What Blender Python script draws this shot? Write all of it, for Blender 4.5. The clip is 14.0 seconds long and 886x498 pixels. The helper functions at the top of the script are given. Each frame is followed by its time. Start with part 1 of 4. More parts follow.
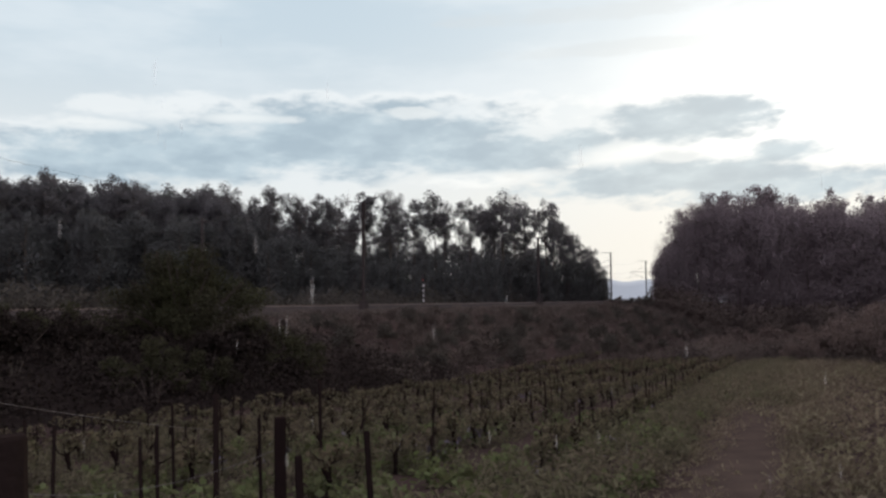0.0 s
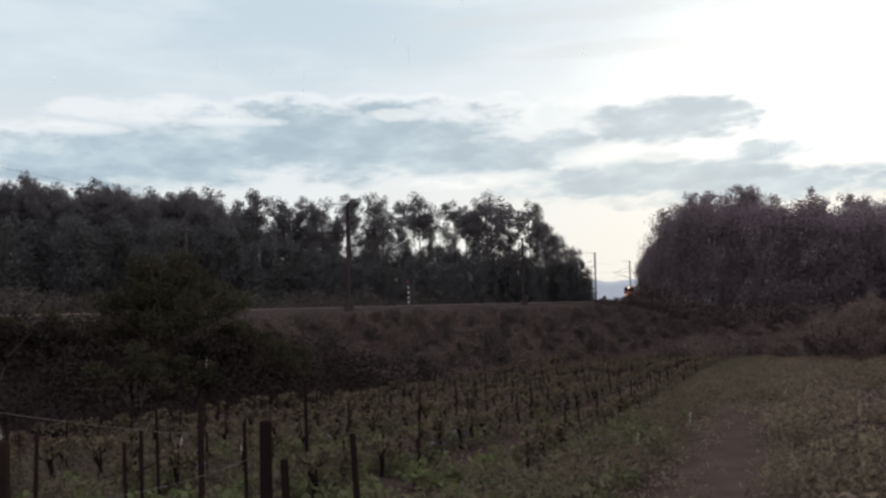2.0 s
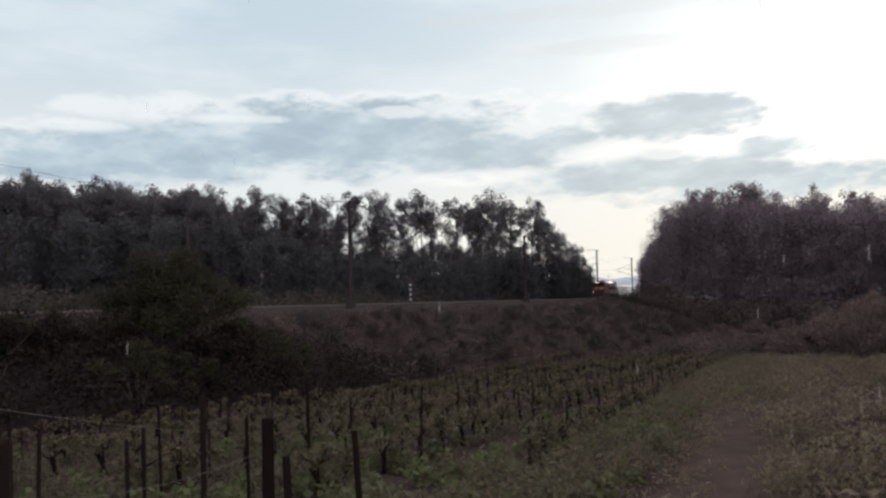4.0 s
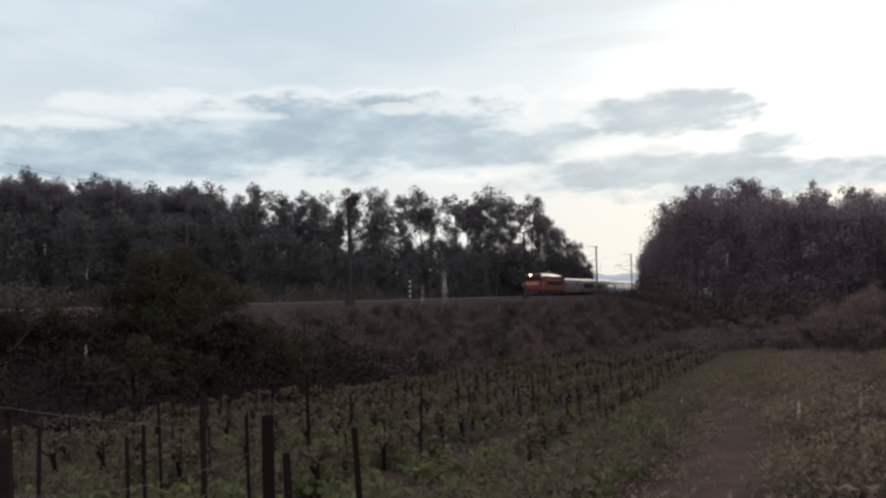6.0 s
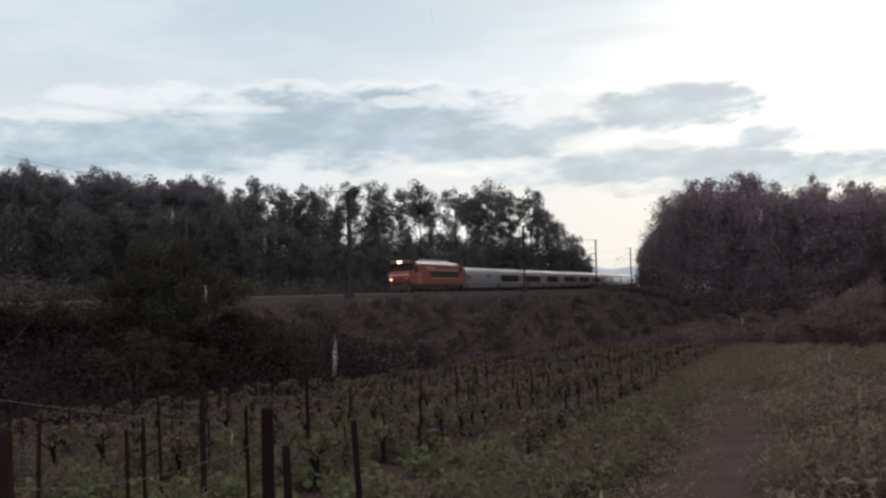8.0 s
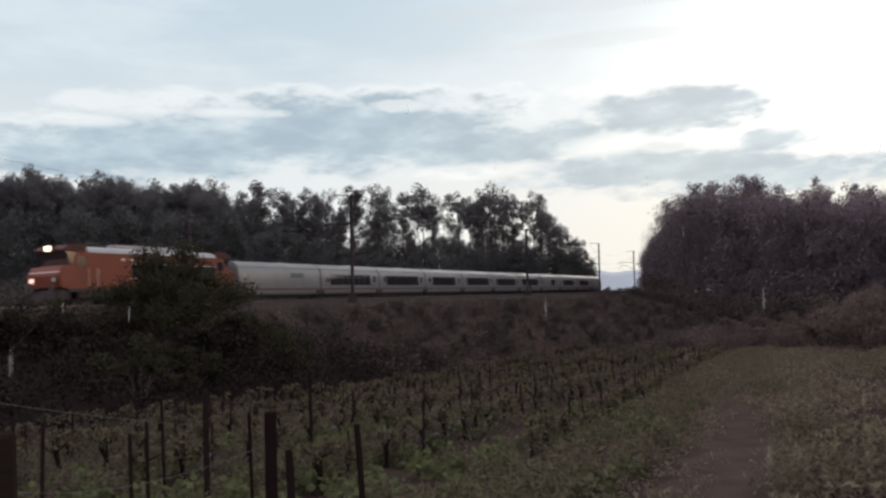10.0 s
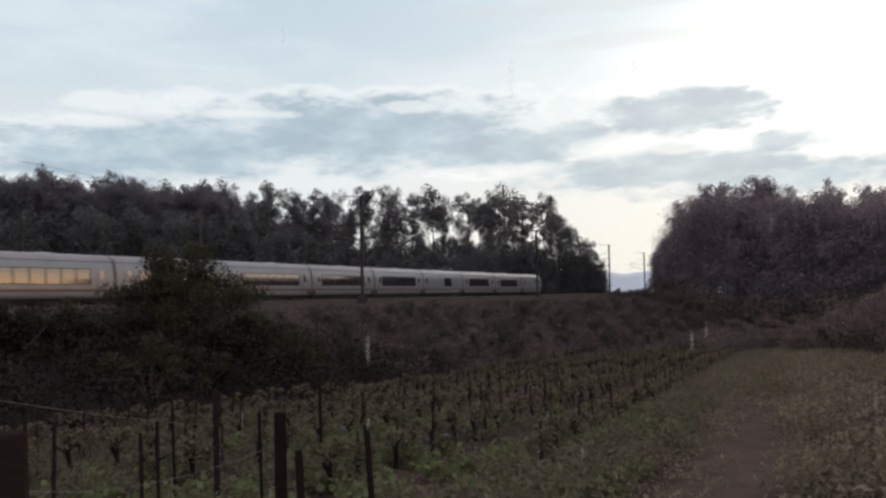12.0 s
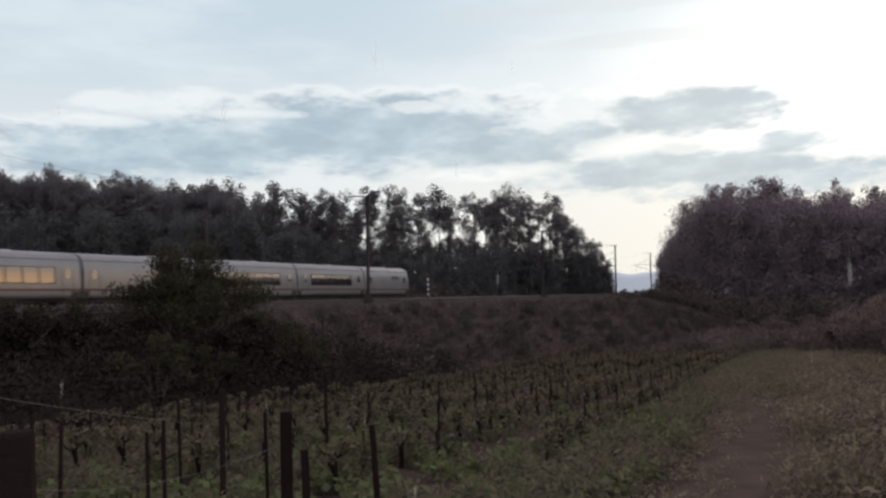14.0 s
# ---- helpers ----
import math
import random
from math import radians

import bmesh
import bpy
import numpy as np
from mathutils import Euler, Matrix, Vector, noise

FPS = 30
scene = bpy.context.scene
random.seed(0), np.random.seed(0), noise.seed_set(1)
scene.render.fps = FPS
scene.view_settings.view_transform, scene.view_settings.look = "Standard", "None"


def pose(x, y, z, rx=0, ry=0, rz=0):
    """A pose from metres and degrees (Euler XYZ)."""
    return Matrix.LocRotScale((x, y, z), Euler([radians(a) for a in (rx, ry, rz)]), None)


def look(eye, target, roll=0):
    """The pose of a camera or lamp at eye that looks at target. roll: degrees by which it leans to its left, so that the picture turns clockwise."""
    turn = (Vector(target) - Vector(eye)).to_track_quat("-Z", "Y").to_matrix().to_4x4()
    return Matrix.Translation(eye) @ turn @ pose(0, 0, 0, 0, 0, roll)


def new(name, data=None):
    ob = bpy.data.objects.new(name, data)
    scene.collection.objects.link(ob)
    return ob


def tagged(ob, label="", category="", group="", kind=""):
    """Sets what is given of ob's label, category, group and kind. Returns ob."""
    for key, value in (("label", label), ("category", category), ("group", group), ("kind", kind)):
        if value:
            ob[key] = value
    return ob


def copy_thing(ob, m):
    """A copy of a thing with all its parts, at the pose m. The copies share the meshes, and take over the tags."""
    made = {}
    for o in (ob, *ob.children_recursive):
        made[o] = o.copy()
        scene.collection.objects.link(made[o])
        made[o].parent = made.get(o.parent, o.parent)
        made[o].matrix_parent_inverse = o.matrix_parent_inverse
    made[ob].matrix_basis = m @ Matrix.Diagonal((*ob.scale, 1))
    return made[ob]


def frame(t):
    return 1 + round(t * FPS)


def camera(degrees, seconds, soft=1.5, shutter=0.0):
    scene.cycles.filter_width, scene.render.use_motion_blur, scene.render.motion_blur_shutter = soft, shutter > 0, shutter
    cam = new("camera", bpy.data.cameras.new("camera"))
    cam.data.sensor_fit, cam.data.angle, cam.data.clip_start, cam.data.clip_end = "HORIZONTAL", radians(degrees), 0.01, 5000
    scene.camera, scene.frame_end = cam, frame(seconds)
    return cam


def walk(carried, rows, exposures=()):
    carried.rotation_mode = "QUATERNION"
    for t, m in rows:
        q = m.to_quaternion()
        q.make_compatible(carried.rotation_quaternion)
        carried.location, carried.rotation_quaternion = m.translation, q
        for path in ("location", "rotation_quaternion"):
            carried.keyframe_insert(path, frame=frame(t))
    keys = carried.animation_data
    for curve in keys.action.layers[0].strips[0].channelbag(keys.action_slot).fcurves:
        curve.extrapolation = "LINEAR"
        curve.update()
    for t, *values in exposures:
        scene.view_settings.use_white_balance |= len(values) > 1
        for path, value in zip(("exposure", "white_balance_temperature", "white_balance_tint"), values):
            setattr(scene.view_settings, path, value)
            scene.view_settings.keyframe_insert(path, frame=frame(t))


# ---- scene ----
# A camera held by a standing person beside a vineyard path.
EYE = 1.65
cam = camera(56.5, 14.0, soft=2.6, shutter=0.35)
TURNS = [  # seconds, yaw, pitch, lean
    (0.0, 0.294, 4.269, 1.894), (0.5, 0.802, 4.534, 1.994), (1.0, 0.543, 5.063, 1.944), (1.5, 0.215, 5.276, 2.293),
    (2.0, -0.729, 4.339, 2.431), (2.5, -0.562, 3.968, 2.225), (3.0, -0.800, 4.237, 2.122), (3.2, -0.600, 4.180, 2.250),
    (4.3, -0.650, 4.150, 2.500), (5.5, -0.674, 4.101, 2.606), (6.0, -0.635, 3.915, 2.568), (6.5, -0.946, 3.686, 2.582),
    (7.0, -0.916, 3.584, 2.616), (7.5, -0.531, 3.539, 2.611), (8.0, -0.676, 3.463, 2.508), (9.2, -0.520, 3.600, 2.560),
    (10.5, -0.339, 3.760, 2.603), (11.0, 0.000, 3.666, 2.500), (11.5, 0.102, 3.753, 2.440), (12.0, 0.210, 3.829, 2.405),
    (12.5, 0.263, 3.838, 2.320), (13.0, 0.610, 3.852, 2.271), (13.5, 0.600, 3.825, 2.202), (14.0, 0.617, 3.852, 2.269),
]
walk(cam, [(t, pose(0, 0, EYE, 90 + p, r, y)) for t, y, p, r in TURNS])

# ---- the plan: the railway runs straight at azimuth 24.8 degrees and bends far off ----
AZ = radians(24.8)
TX, TY = math.sin(AZ), math.cos(AZ)
NX, NY = -TY, TX
TRACK_D, RAIL_Z = 45.2, 2.6
BEND_S, BEND_K = 161.0, 0.00045
SPEED = 25.2
ROW_AZ = radians(22.0)
RX, RY = math.sin(ROW_AZ), math.cos(ROW_AZ)


def bend(s):
    return BEND_K * np.maximum(s - BEND_S, 0.0) ** 2


def plan(s, e):
    """x, y of a place s along the track and e beyond its middle line."""
    d = TRACK_D + float(bend(s)) + e
    return s * TX + d * NX, s * TY + d * NY


def field_place(r, n):
    return r * RX - n * RY, r * RY + n * RX


def ground_z(x, y):
    x, y = np.asarray(x, float), np.asarray(y, float)
    s, d = x * TX + y * TY, x * NX + y * NY
    e = d - TRACK_D - bend(np.minimum(s, 700))
    field = -0.05 * np.clip(y, -15, 85)
    w = np.clip((e + 29.5) / 21.0, 0, 1)
    rise = 1 - (1 - w) ** 1.7
    z = field + (1.5 - field) * rise
    return z + 0.05 * np.clip(e - 9, 0, 110) * (e > 9)


def gz(x, y):
    return float(ground_z(x, y))


# ---- sky and sun ----
def build_world():
    world = bpy.data.worlds.new("sky")
    scene.world = world
    world.use_nodes = True
    tree = world.node_tree
    tree.nodes.clear()

    def node(kind, **values):
        n = tree.nodes.new(kind)
        for k, v in values.items():
            setattr(n, k, v)
        return n

    def put(sock, v):
        if isinstance(v, (int, float)):
            sock.default_value = v
        else:
            tree.links.new(v, sock)

    def calc(op, a, b=0.0, c=0.0):
        n = node("ShaderNodeMath", operation=op)
        for i, v in enumerate((a, b, c)):
            put(n.inputs[i], v)
        return n.outputs[0]

    def step(v, lo, hi):
        n = node("ShaderNodeMapRange", interpolation_type="SMOOTHSTEP")
        put(n.inputs[0], v)
        n.inputs[1].default_value, n.inputs[2].default_value = lo, hi
        n.inputs[3].default_value, n.inputs[4].default_value = 0.0, 1.0
        return n.outputs[0]

    def blend(f, a, b):
        n = node("ShaderNodeMix", data_type="RGBA")
        put(n.inputs[0], f)
        for i, v in ((6, a), (7, b)):
            if isinstance(v, tuple):
                n.inputs[i].default_value = (*v, 1)
            else:
                tree.links.new(v, n.inputs[i])
        return n.outputs[2]

    place = node("ShaderNodeTexCoord").outputs["Generated"]
    split = node("ShaderNodeSeparateXYZ")
    tree.links.new(place, split.inputs[0])
    x, y, z = split.outputs
    u = calc("MULTIPLY", calc("ARCTAN2", x, y), 180 / math.pi)
    v = calc("MULTIPLY", calc("ARCSINE", z), 180 / math.pi)

    def cloud_noise(su, sv, scale, detail, seed):
        mix = node("ShaderNodeCombineXYZ")
        put(mix.inputs[0], calc("MULTIPLY", u, su))
        put(mix.inputs[1], calc("MULTIPLY", v, sv))
        mix.inputs[2].default_value = seed
        n = node("ShaderNodeTexNoise")
        tree.links.new(mix.outputs[0], n.inputs["Vector"])
        n.inputs["Scale"].default_value, n.inputs["Detail"].default_value, n.inputs["Roughness"].default_value = scale, detail, 0.55
        return n.outputs[0]

    rough = cloud_noise(0.16, 0.42, 1.6, 7, 3.0)
    fleck = cloud_noise(0.30, 0.75, 1.7, 6, 5.0)
    broad = cloud_noise(0.035, 0.12, 2.0, 4, 9.0)
    fray = calc("ADD", calc("MULTIPLY", calc("SUBTRACT", rough, 0.5), 4.0), calc("MULTIPLY", calc("SUBTRACT", fleck, 0.5), 2.4))

    def lump(u0, v0, a, b, wild=1.0, soft=0.8):
        q = calc("ADD", calc("POWER", calc("DIVIDE", calc("SUBTRACT", u, u0), a), 2), calc("POWER", calc("DIVIDE", calc("SUBTRACT", v, v0), b), 2))
        q = calc("ADD", q, calc("SUBTRACT", calc("MULTIPLY", fray, wild), 0.2))
        return calc("SUBTRACT", 1.0, step(q, 1 - soft, 1 + soft))

    def joined(items):
        total = items[0]
        for i in items[1:]:
            total = calc("MAXIMUM", total, i)
        return total

    sky = node("ShaderNodeTexSky", sky_type="NISHITA", sun_disc=False, sun_elevation=radians(15), sun_rotation=radians(17), air_density=1.0, dust_density=2.5)
    clear = node("ShaderNodeVectorMath", operation="SCALE")
    tree.links.new(sky.outputs[0], clear.inputs[0])
    clear.inputs["Scale"].default_value = 0.0022
    glow_q = calc("ADD", calc("POWER", calc("DIVIDE", calc("SUBTRACT", u, 26.5), 9.2), 2), calc("POWER", calc("DIVIDE", calc("SUBTRACT", v, 14.2), 5.0), 2))
    glow = calc("EXPONENT", calc("MULTIPLY", glow_q, -1.0))
    wide = calc("EXPONENT", calc("MULTIPLY", calc("POWER", calc("DIVIDE", calc("SUBTRACT", u, 30.0), 38.0), 2), -1.0))
    low = calc("SUBTRACT", 1.0, step(v, 3.0, 12.0))
    base = blend(step(v, 6.0, 21.0), SKY_LOW, SKY_HIGH)
    base = blend(calc("MULTIPLY", step(broad, 0.40, 0.66), 0.5), base, (0.76, 0.82, 0.86))
    base = blend(calc("MULTIPLY", step(u, -8.0, 24.0), 0.6), base, (0.78, 0.835, 0.865))
    base = blend(calc("MULTIPLY", low, calc("MULTIPLY", wide, 0.85)), base, (0.75, 0.745, 0.70))
    warm = calc("MULTIPLY", calc("SUBTRACT", 1.0, step(v, 4.0, 16.0)), calc("EXPONENT", calc("MULTIPLY", calc("POWER", calc("DIVIDE", calc("SUBTRACT", u, 82.0), 26.0), 2), -1.0)))
    base = blend(warm, base, (2.1, 1.28, 0.70))
    base = blend(calc("MINIMUM", calc("MULTIPLY", glow, 1.15), 1.0), base, (1.30, 1.28, 1.24))
    veil = joined([lump(26.5, 19.0, 5.5, 0.9), lump(15.0, 17.2, 9.0, 0.45), lump(12.0, 19.6, 9.0, 0.5)])
    base = blend(calc("MULTIPLY", veil, 0.35), base, (0.62, 0.66, 0.68))
    # lit rims, then the grey bodies of the clouds, then bright gaps
    rims = joined([lump(-24.9, 12.1, 4.2, 0.85, 1.5, 1.0), lump(-21.9, 13.8, 2.3, 0.54, 1.5, 1.0), lump(-15.0, 13.7, 7.3, 0.85, 1.5, 1.0), lump(-5.8, 14.3, 7.7, 0.85, 1.5, 1.0), lump(2.1, 12.9, 5.8, 1.16, 1.5, 1.0), lump(15.7, 14.0, 5.4, 0.69, 1.5, 1.0)])
    base = blend(calc("MULTIPLY", rims, 0.42), base, (0.95, 0.96, 0.95))
    bodies = joined([lump(-17.7, 10.9, 10.4, 1.77), lump(-5.8, 11.9, 10.4, 2.23), lump(4.0, 10.6, 7.3, 1.31), lump(17.1, 12.1, 5.4, 1.31), lump(14.7, 8.5, 8.1, 1.31), lump(22.7, 7.1, 7.7, 0.85), lump(23.0, 9.5, 2.2, 0.65), lump(-24.6, 10.5, 4.6, 0.54), lump(9.5, 11.3, 2.3, 0.77)])
    tint = blend(step(rough, 0.32, 0.68), (0.36, 0.46, 0.54), (0.49, 0.60, 0.67))
    tint = blend(calc("MULTIPLY", glow, 0.25), tint, (0.53, 0.62, 0.69))
    base = blend(calc("MULTIPLY", bodies, 0.95), base, tint)
    gaps = joined([lump(11.9, 10.1, 2.7, 0.65, 1.9, 1.0), lump(-13.2, 13.3, 2.3, 0.31, 1.9, 1.0), lump(-1.8, 13.6, 1.9, 0.31, 1.9, 1.0), lump(3.1, 9.0, 4.6, 0.46, 1.9, 1.0), lump(16.9, 9.8, 2.3, 0.39, 1.9, 1.0), lump(-22.9, 12.6, 2.3, 0.35, 1.9, 1.0)])
    base = blend(calc("MULTIPLY", gaps, 0.5), base, (0.92, 0.94, 0.93))
    # unseen sky towards the zenith and behind, brighter and pinker to light the ground
    away = calc("MULTIPLY", step(calc("ABSOLUTE", calc("SUBTRACT", u, 25.0)), 75.0, 150.0), 0.7)
    up = calc("MULTIPLY", step(v, 24.0, 55.0), 0.45)
    base = blend(joined([away, up]), base, (1.20, 1.0, 1.17))
    total = node("ShaderNodeVectorMath", operation="ADD")
    tree.links.new(base, total.inputs[0])
    tree.links.new(clear.outputs[0], total.inputs[1])
    back = node("ShaderNodeBackground")
    tree.links.new(total.outputs[0], back.inputs[0])
    back.inputs[1].default_value = SKY_STRENGTH
    tree.links.new(back.outputs[0], node("ShaderNodeOutputWorld").inputs[0])


SKY_LOW, SKY_HIGH, SKY_STRENGTH = (0.74, 0.77, 0.775), (0.53, 0.635, 0.715), 1.0
build_world()
lamp = bpy.data.lights.new("sun", "SUN")
lamp.energy, lamp.angle, lamp.color = 1.3, radians(10), (1.0, 0.9, 0.76)
sun = new("sun", lamp)
sun.matrix_world = look((0, 0, 0), (-math.sin(radians(17)) * math.cos(radians(15)), -math.cos(radians(17)) * math.cos(radians(15)), -math.sin(radians(15))))
scene.view_settings.exposure = 0.1


# ---- materials ----
def mat(name, c1, c2=None, scale=3.0, rough=0.8, metal=0.0, bump=0.0, vary=0.0, island=False, coat=0.0, fine=None, through_light=0.0, shine=0.5):
    m = bpy.data.materials.new(name)
    m.use_nodes = True
    t = m.node_tree
    b = t.nodes["Principled BSDF"]
    b.inputs["Roughness"].default_value, b.inputs["Metallic"].default_value = rough, metal
    b.inputs["Coat Weight"].default_value, b.inputs["Specular IOR Level"].default_value = coat, shine
    c2 = c2 or tuple(0.75 * c for c in c1)
    co = t.nodes.new("ShaderNodeTexCoord")
    n1, n2 = t.nodes.new("ShaderNodeTexNoise"), t.nodes.new("ShaderNodeTexNoise")
    n1.inputs["Scale"].default_value, n1.inputs["Detail"].default_value = scale, 5
    n2.inputs["Scale"].default_value, n2.inputs["Detail"].default_value = fine or scale * 9, 3
    mix = t.nodes.new("ShaderNodeMix")
    mix.data_type = "RGBA"
    mix.inputs[6].default_value, mix.inputs[7].default_value = (*c1, 1), (*c2, 1)
    add = t.nodes.new("ShaderNodeMath")
    add.operation = "MULTIPLY_ADD"
    add.inputs[1].default_value = 0.35
    ramp = t.nodes.new("ShaderNodeMapRange")
    ramp.inputs[1].default_value, ramp.inputs[2].default_value = 0.42, 0.92
    for n in (n1, n2):
        t.links.new(co.outputs["Object"], n.inputs["Vector"])
    t.links.new(n2.outputs[0], add.inputs[0])
    t.links.new(n1.outputs[0], add.inputs[2])
    t.links.new(add.outputs[0], ramp.inputs[0])
    t.links.new(ramp.outputs[0], mix.inputs[0])
    out = mix.outputs[2]
    if vary:
        hue = t.nodes.new("ShaderNodeHueSaturation")
        src = t.nodes.new("ShaderNodeNewGeometry").outputs["Random Per Island"] if island else t.nodes.new("ShaderNodeObjectInfo").outputs["Random"]
        r = t.nodes.new("ShaderNodeMapRange")
        r.inputs[3].default_value, r.inputs[4].default_value = 1 - vary, 1 + vary
        t.links.new(src, r.inputs[0])
        t.links.new(r.outputs[0], hue.inputs["Value"])
        r2 = t.nodes.new("ShaderNodeMapRange")
        r2.inputs[3].default_value, r2.inputs[4].default_value = 0.5 - vary * 0.06, 0.5 + vary * 0.06
        t.links.new(src, r2.inputs[0])
        t.links.new(r2.outputs[0], hue.inputs["Hue"])
        t.links.new(out, hue.inputs["Color"])
        out = hue.outputs[0]
    t.links.new(out, b.inputs["Base Color"])
    if bump:
        bp = t.nodes.new("ShaderNodeBump")
        bp.inputs["Strength"].default_value, bp.inputs["Distance"].default_value = bump, 0.05
        t.links.new(add.outputs[0], bp.inputs["Height"])
        t.links.new(bp.outputs[0], b.inputs["Normal"])
    if through_light:
        thin, both = t.nodes.new("ShaderNodeBsdfTranslucent"), t.nodes.new("ShaderNodeMixShader")
        t.links.new(out, thin.inputs["Color"])
        both.inputs[0].default_value = through_light
        t.links.new(b.outputs[0], both.inputs[1])
        t.links.new(thin.outputs[0], both.inputs[2])
        t.links.new(both.outputs[0], t.nodes["Material Output"].inputs["Surface"])
    return m


def glow_mat(name, color, strength):
    m = bpy.data.materials.new(name)
    m.use_nodes = True
    b = m.node_tree.nodes["Principled BSDF"]
    b.inputs["Base Color"].default_value = (*color, 1)
    b.inputs["Emission Color"].default_value = (*color, 1)
    b.inputs["Emission Strength"].default_value = strength
    return m


M_GROUND = mat("wet_soil_and_grass", (0.050, 0.036, 0.032), (0.038, 0.028, 0.027), 0.5, 0.95, bump=1.0, fine=10, shine=0.0)
M_PATH = mat("bare_earth", (0.074, 0.056, 0.047), (0.044, 0.034, 0.030), 2.2, 0.95, bump=1.0, fine=18, shine=0.0)
M_BALLAST = mat("ballast", (0.054, 0.047, 0.045), (0.036, 0.031, 0.030), 4, 0.95, bump=1.0, fine=30, shine=0.0)
M_CONC = mat("concrete", (0.13, 0.125, 0.12), None, 3, 0.9, bump=0.2)
M_RAIL = mat("rail_steel", (0.10, 0.068, 0.054), (0.13, 0.11, 0.10), 3, 0.75, 0.2)
M_BARK = mat("eucalyptus_bark", (0.10, 0.085, 0.075), (0.06, 0.048, 0.042), 1.5, 0.9, bump=0.4, vary=0.25, shine=0.0)
# greyed and lightened: the haze over the plantation is put into this colour
M_EUC = mat("eucalyptus_leaves", (0.146, 0.144, 0.148), (0.122, 0.121, 0.127), 0.4, 0.7, vary=0.08, island=True, through_light=0.4, shine=0.0)
# pale and purplish: the veil of glare before the wood is put into this colour
M_EUC2 = mat("veil_tinted_leaves", (0.205, 0.176, 0.186), (0.184, 0.158, 0.168), 0.4, 0.7, vary=0.04, island=True, through_light=0.3, shine=0.0)
# the slight green-blue tint stands in for haze among the lower trees
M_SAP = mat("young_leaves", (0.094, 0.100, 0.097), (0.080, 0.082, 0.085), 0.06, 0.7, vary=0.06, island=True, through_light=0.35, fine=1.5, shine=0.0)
M_BUSH = mat("bush_leaves", (0.052, 0.055, 0.030), (0.032, 0.029, 0.022), 0.5, 0.65, vary=0.25, island=True, through_light=0.3, shine=0.0)
M_SCRUB = mat("bank_scrub_leaves", (0.132, 0.110, 0.096), (0.046, 0.038, 0.037), 0.22, 0.9, vary=0.12, island=True, through_light=0.2, shine=0.0)
# darker than the other scrub: the bank's shade is put into the leaf colour
M_SHADED_BRAMBLE = mat("shaded_bramble_leaves", (0.030, 0.025, 0.022), (0.020, 0.016, 0.015), 0.3, 0.9, vary=0.12, island=True, shine=0.0)
M_REED = mat("dry_brush", (0.150, 0.118, 0.106), (0.105, 0.084, 0.076), 0.3, 0.85, vary=0.15, island=True, through_light=0.3, shine=0.0)
M_WEED = mat("weed_leaves", (0.098, 0.098, 0.060), (0.100, 0.080, 0.064), 0.5, 0.75, vary=0.3, island=True, through_light=0.35, shine=0.0)
M_FRESH = mat("fresh_leaves", (0.100, 0.118, 0.052), (0.078, 0.080, 0.048), 0.5, 0.7, vary=0.4, island=True, through_light=0.35, shine=0.0)
M_LOW = mat("lineside_growth", (0.078, 0.073, 0.062), (0.056, 0.051, 0.047), 0.4, 0.8, vary=0.15, island=True, through_light=0.25, shine=0.0)
M_SCRAP = mat("plastic_scraps", (0.13, 0.11, 0.155), (0.08, 0.068, 0.10), 2, 0.6)
M_DRY = mat("dry_weeds", (0.165, 0.130, 0.104), (0.112, 0.104, 0.068), 0.35, 0.9, vary=0.4, island=True, through_light=0.4, shine=0.0)
M_VINE = mat("vine_leaves", (0.078, 0.086, 0.047), (0.108, 0.076, 0.064), 1.0, 0.65, vary=0.4, island=True, through_light=0.35, shine=0.0)
# soil with the shade of the bank's left end put into its colour
M_BANK_SHADE = mat("shaded_bank_soil", (0.022, 0.017, 0.016), (0.016, 0.013, 0.012), 0.6, 0.95, bump=1.0, fine=8, shine=0.0)
M_WOOD = mat("weathered_wood", (0.019, 0.013, 0.012), (0.012, 0.009, 0.009), 4, 0.85, bump=0.5, vary=0.3, shine=0.0)
M_WIRE = mat("galvanised_wire", (0.14, 0.13, 0.13), None, 8, 0.6, 0.3)
M_MAST = mat("painted_mast", (0.036, 0.030, 0.030), (0.052, 0.043, 0.042), 2, 0.8, shine=0.15)
M_BLACK = mat("black_rubber", (0.02, 0.02, 0.02), None, 4, 0.7)
M_UNDER = mat("grimy_underframe", (0.030, 0.026, 0.024), (0.055, 0.045, 0.038), 2, 0.8)
M_WHITE = mat("pale_train_paint", (0.25, 0.25, 0.25), (0.21, 0.21, 0.215), 0.8, 0.30, metal=0.4, shine=0.15)
M_ROOF = mat("pale_roof_paint", (0.22, 0.225, 0.23), (0.17, 0.175, 0.18), 0.8, 0.6, shine=0.12)
M_STRIPE = mat("dark_red_stripe", (0.10, 0.055, 0.05), None, 2, 0.4)
M_GLASS = mat("tinted_window_glass", (0.015, 0.015, 0.017), None, 1, 0.10, coat=0.5)
M_GLASS.node_tree.nodes["Principled BSDF"].inputs["IOR"].default_value = 2.3
M_ORANGE = mat("orange_locomotive_paint", (0.190, 0.052, 0.030), (0.145, 0.042, 0.027), 1.0, 0.42, coat=0.12, shine=0.3)
M_VISOR = mat("dark_orange_paint", (0.095, 0.036, 0.026), (0.055, 0.026, 0.022), 1.5, 0.6, shine=0.2)
M_SILVER = mat("grey_locomotive_roof", (0.36, 0.36, 0.36), (0.29, 0.29, 0.29), 1.2, 0.45, 0.3, shine=0.3)
M_GREY = mat("dark_grille_paint", (0.028, 0.027, 0.027), (0.020, 0.020, 0.020), 3, 0.6, shine=0.25)
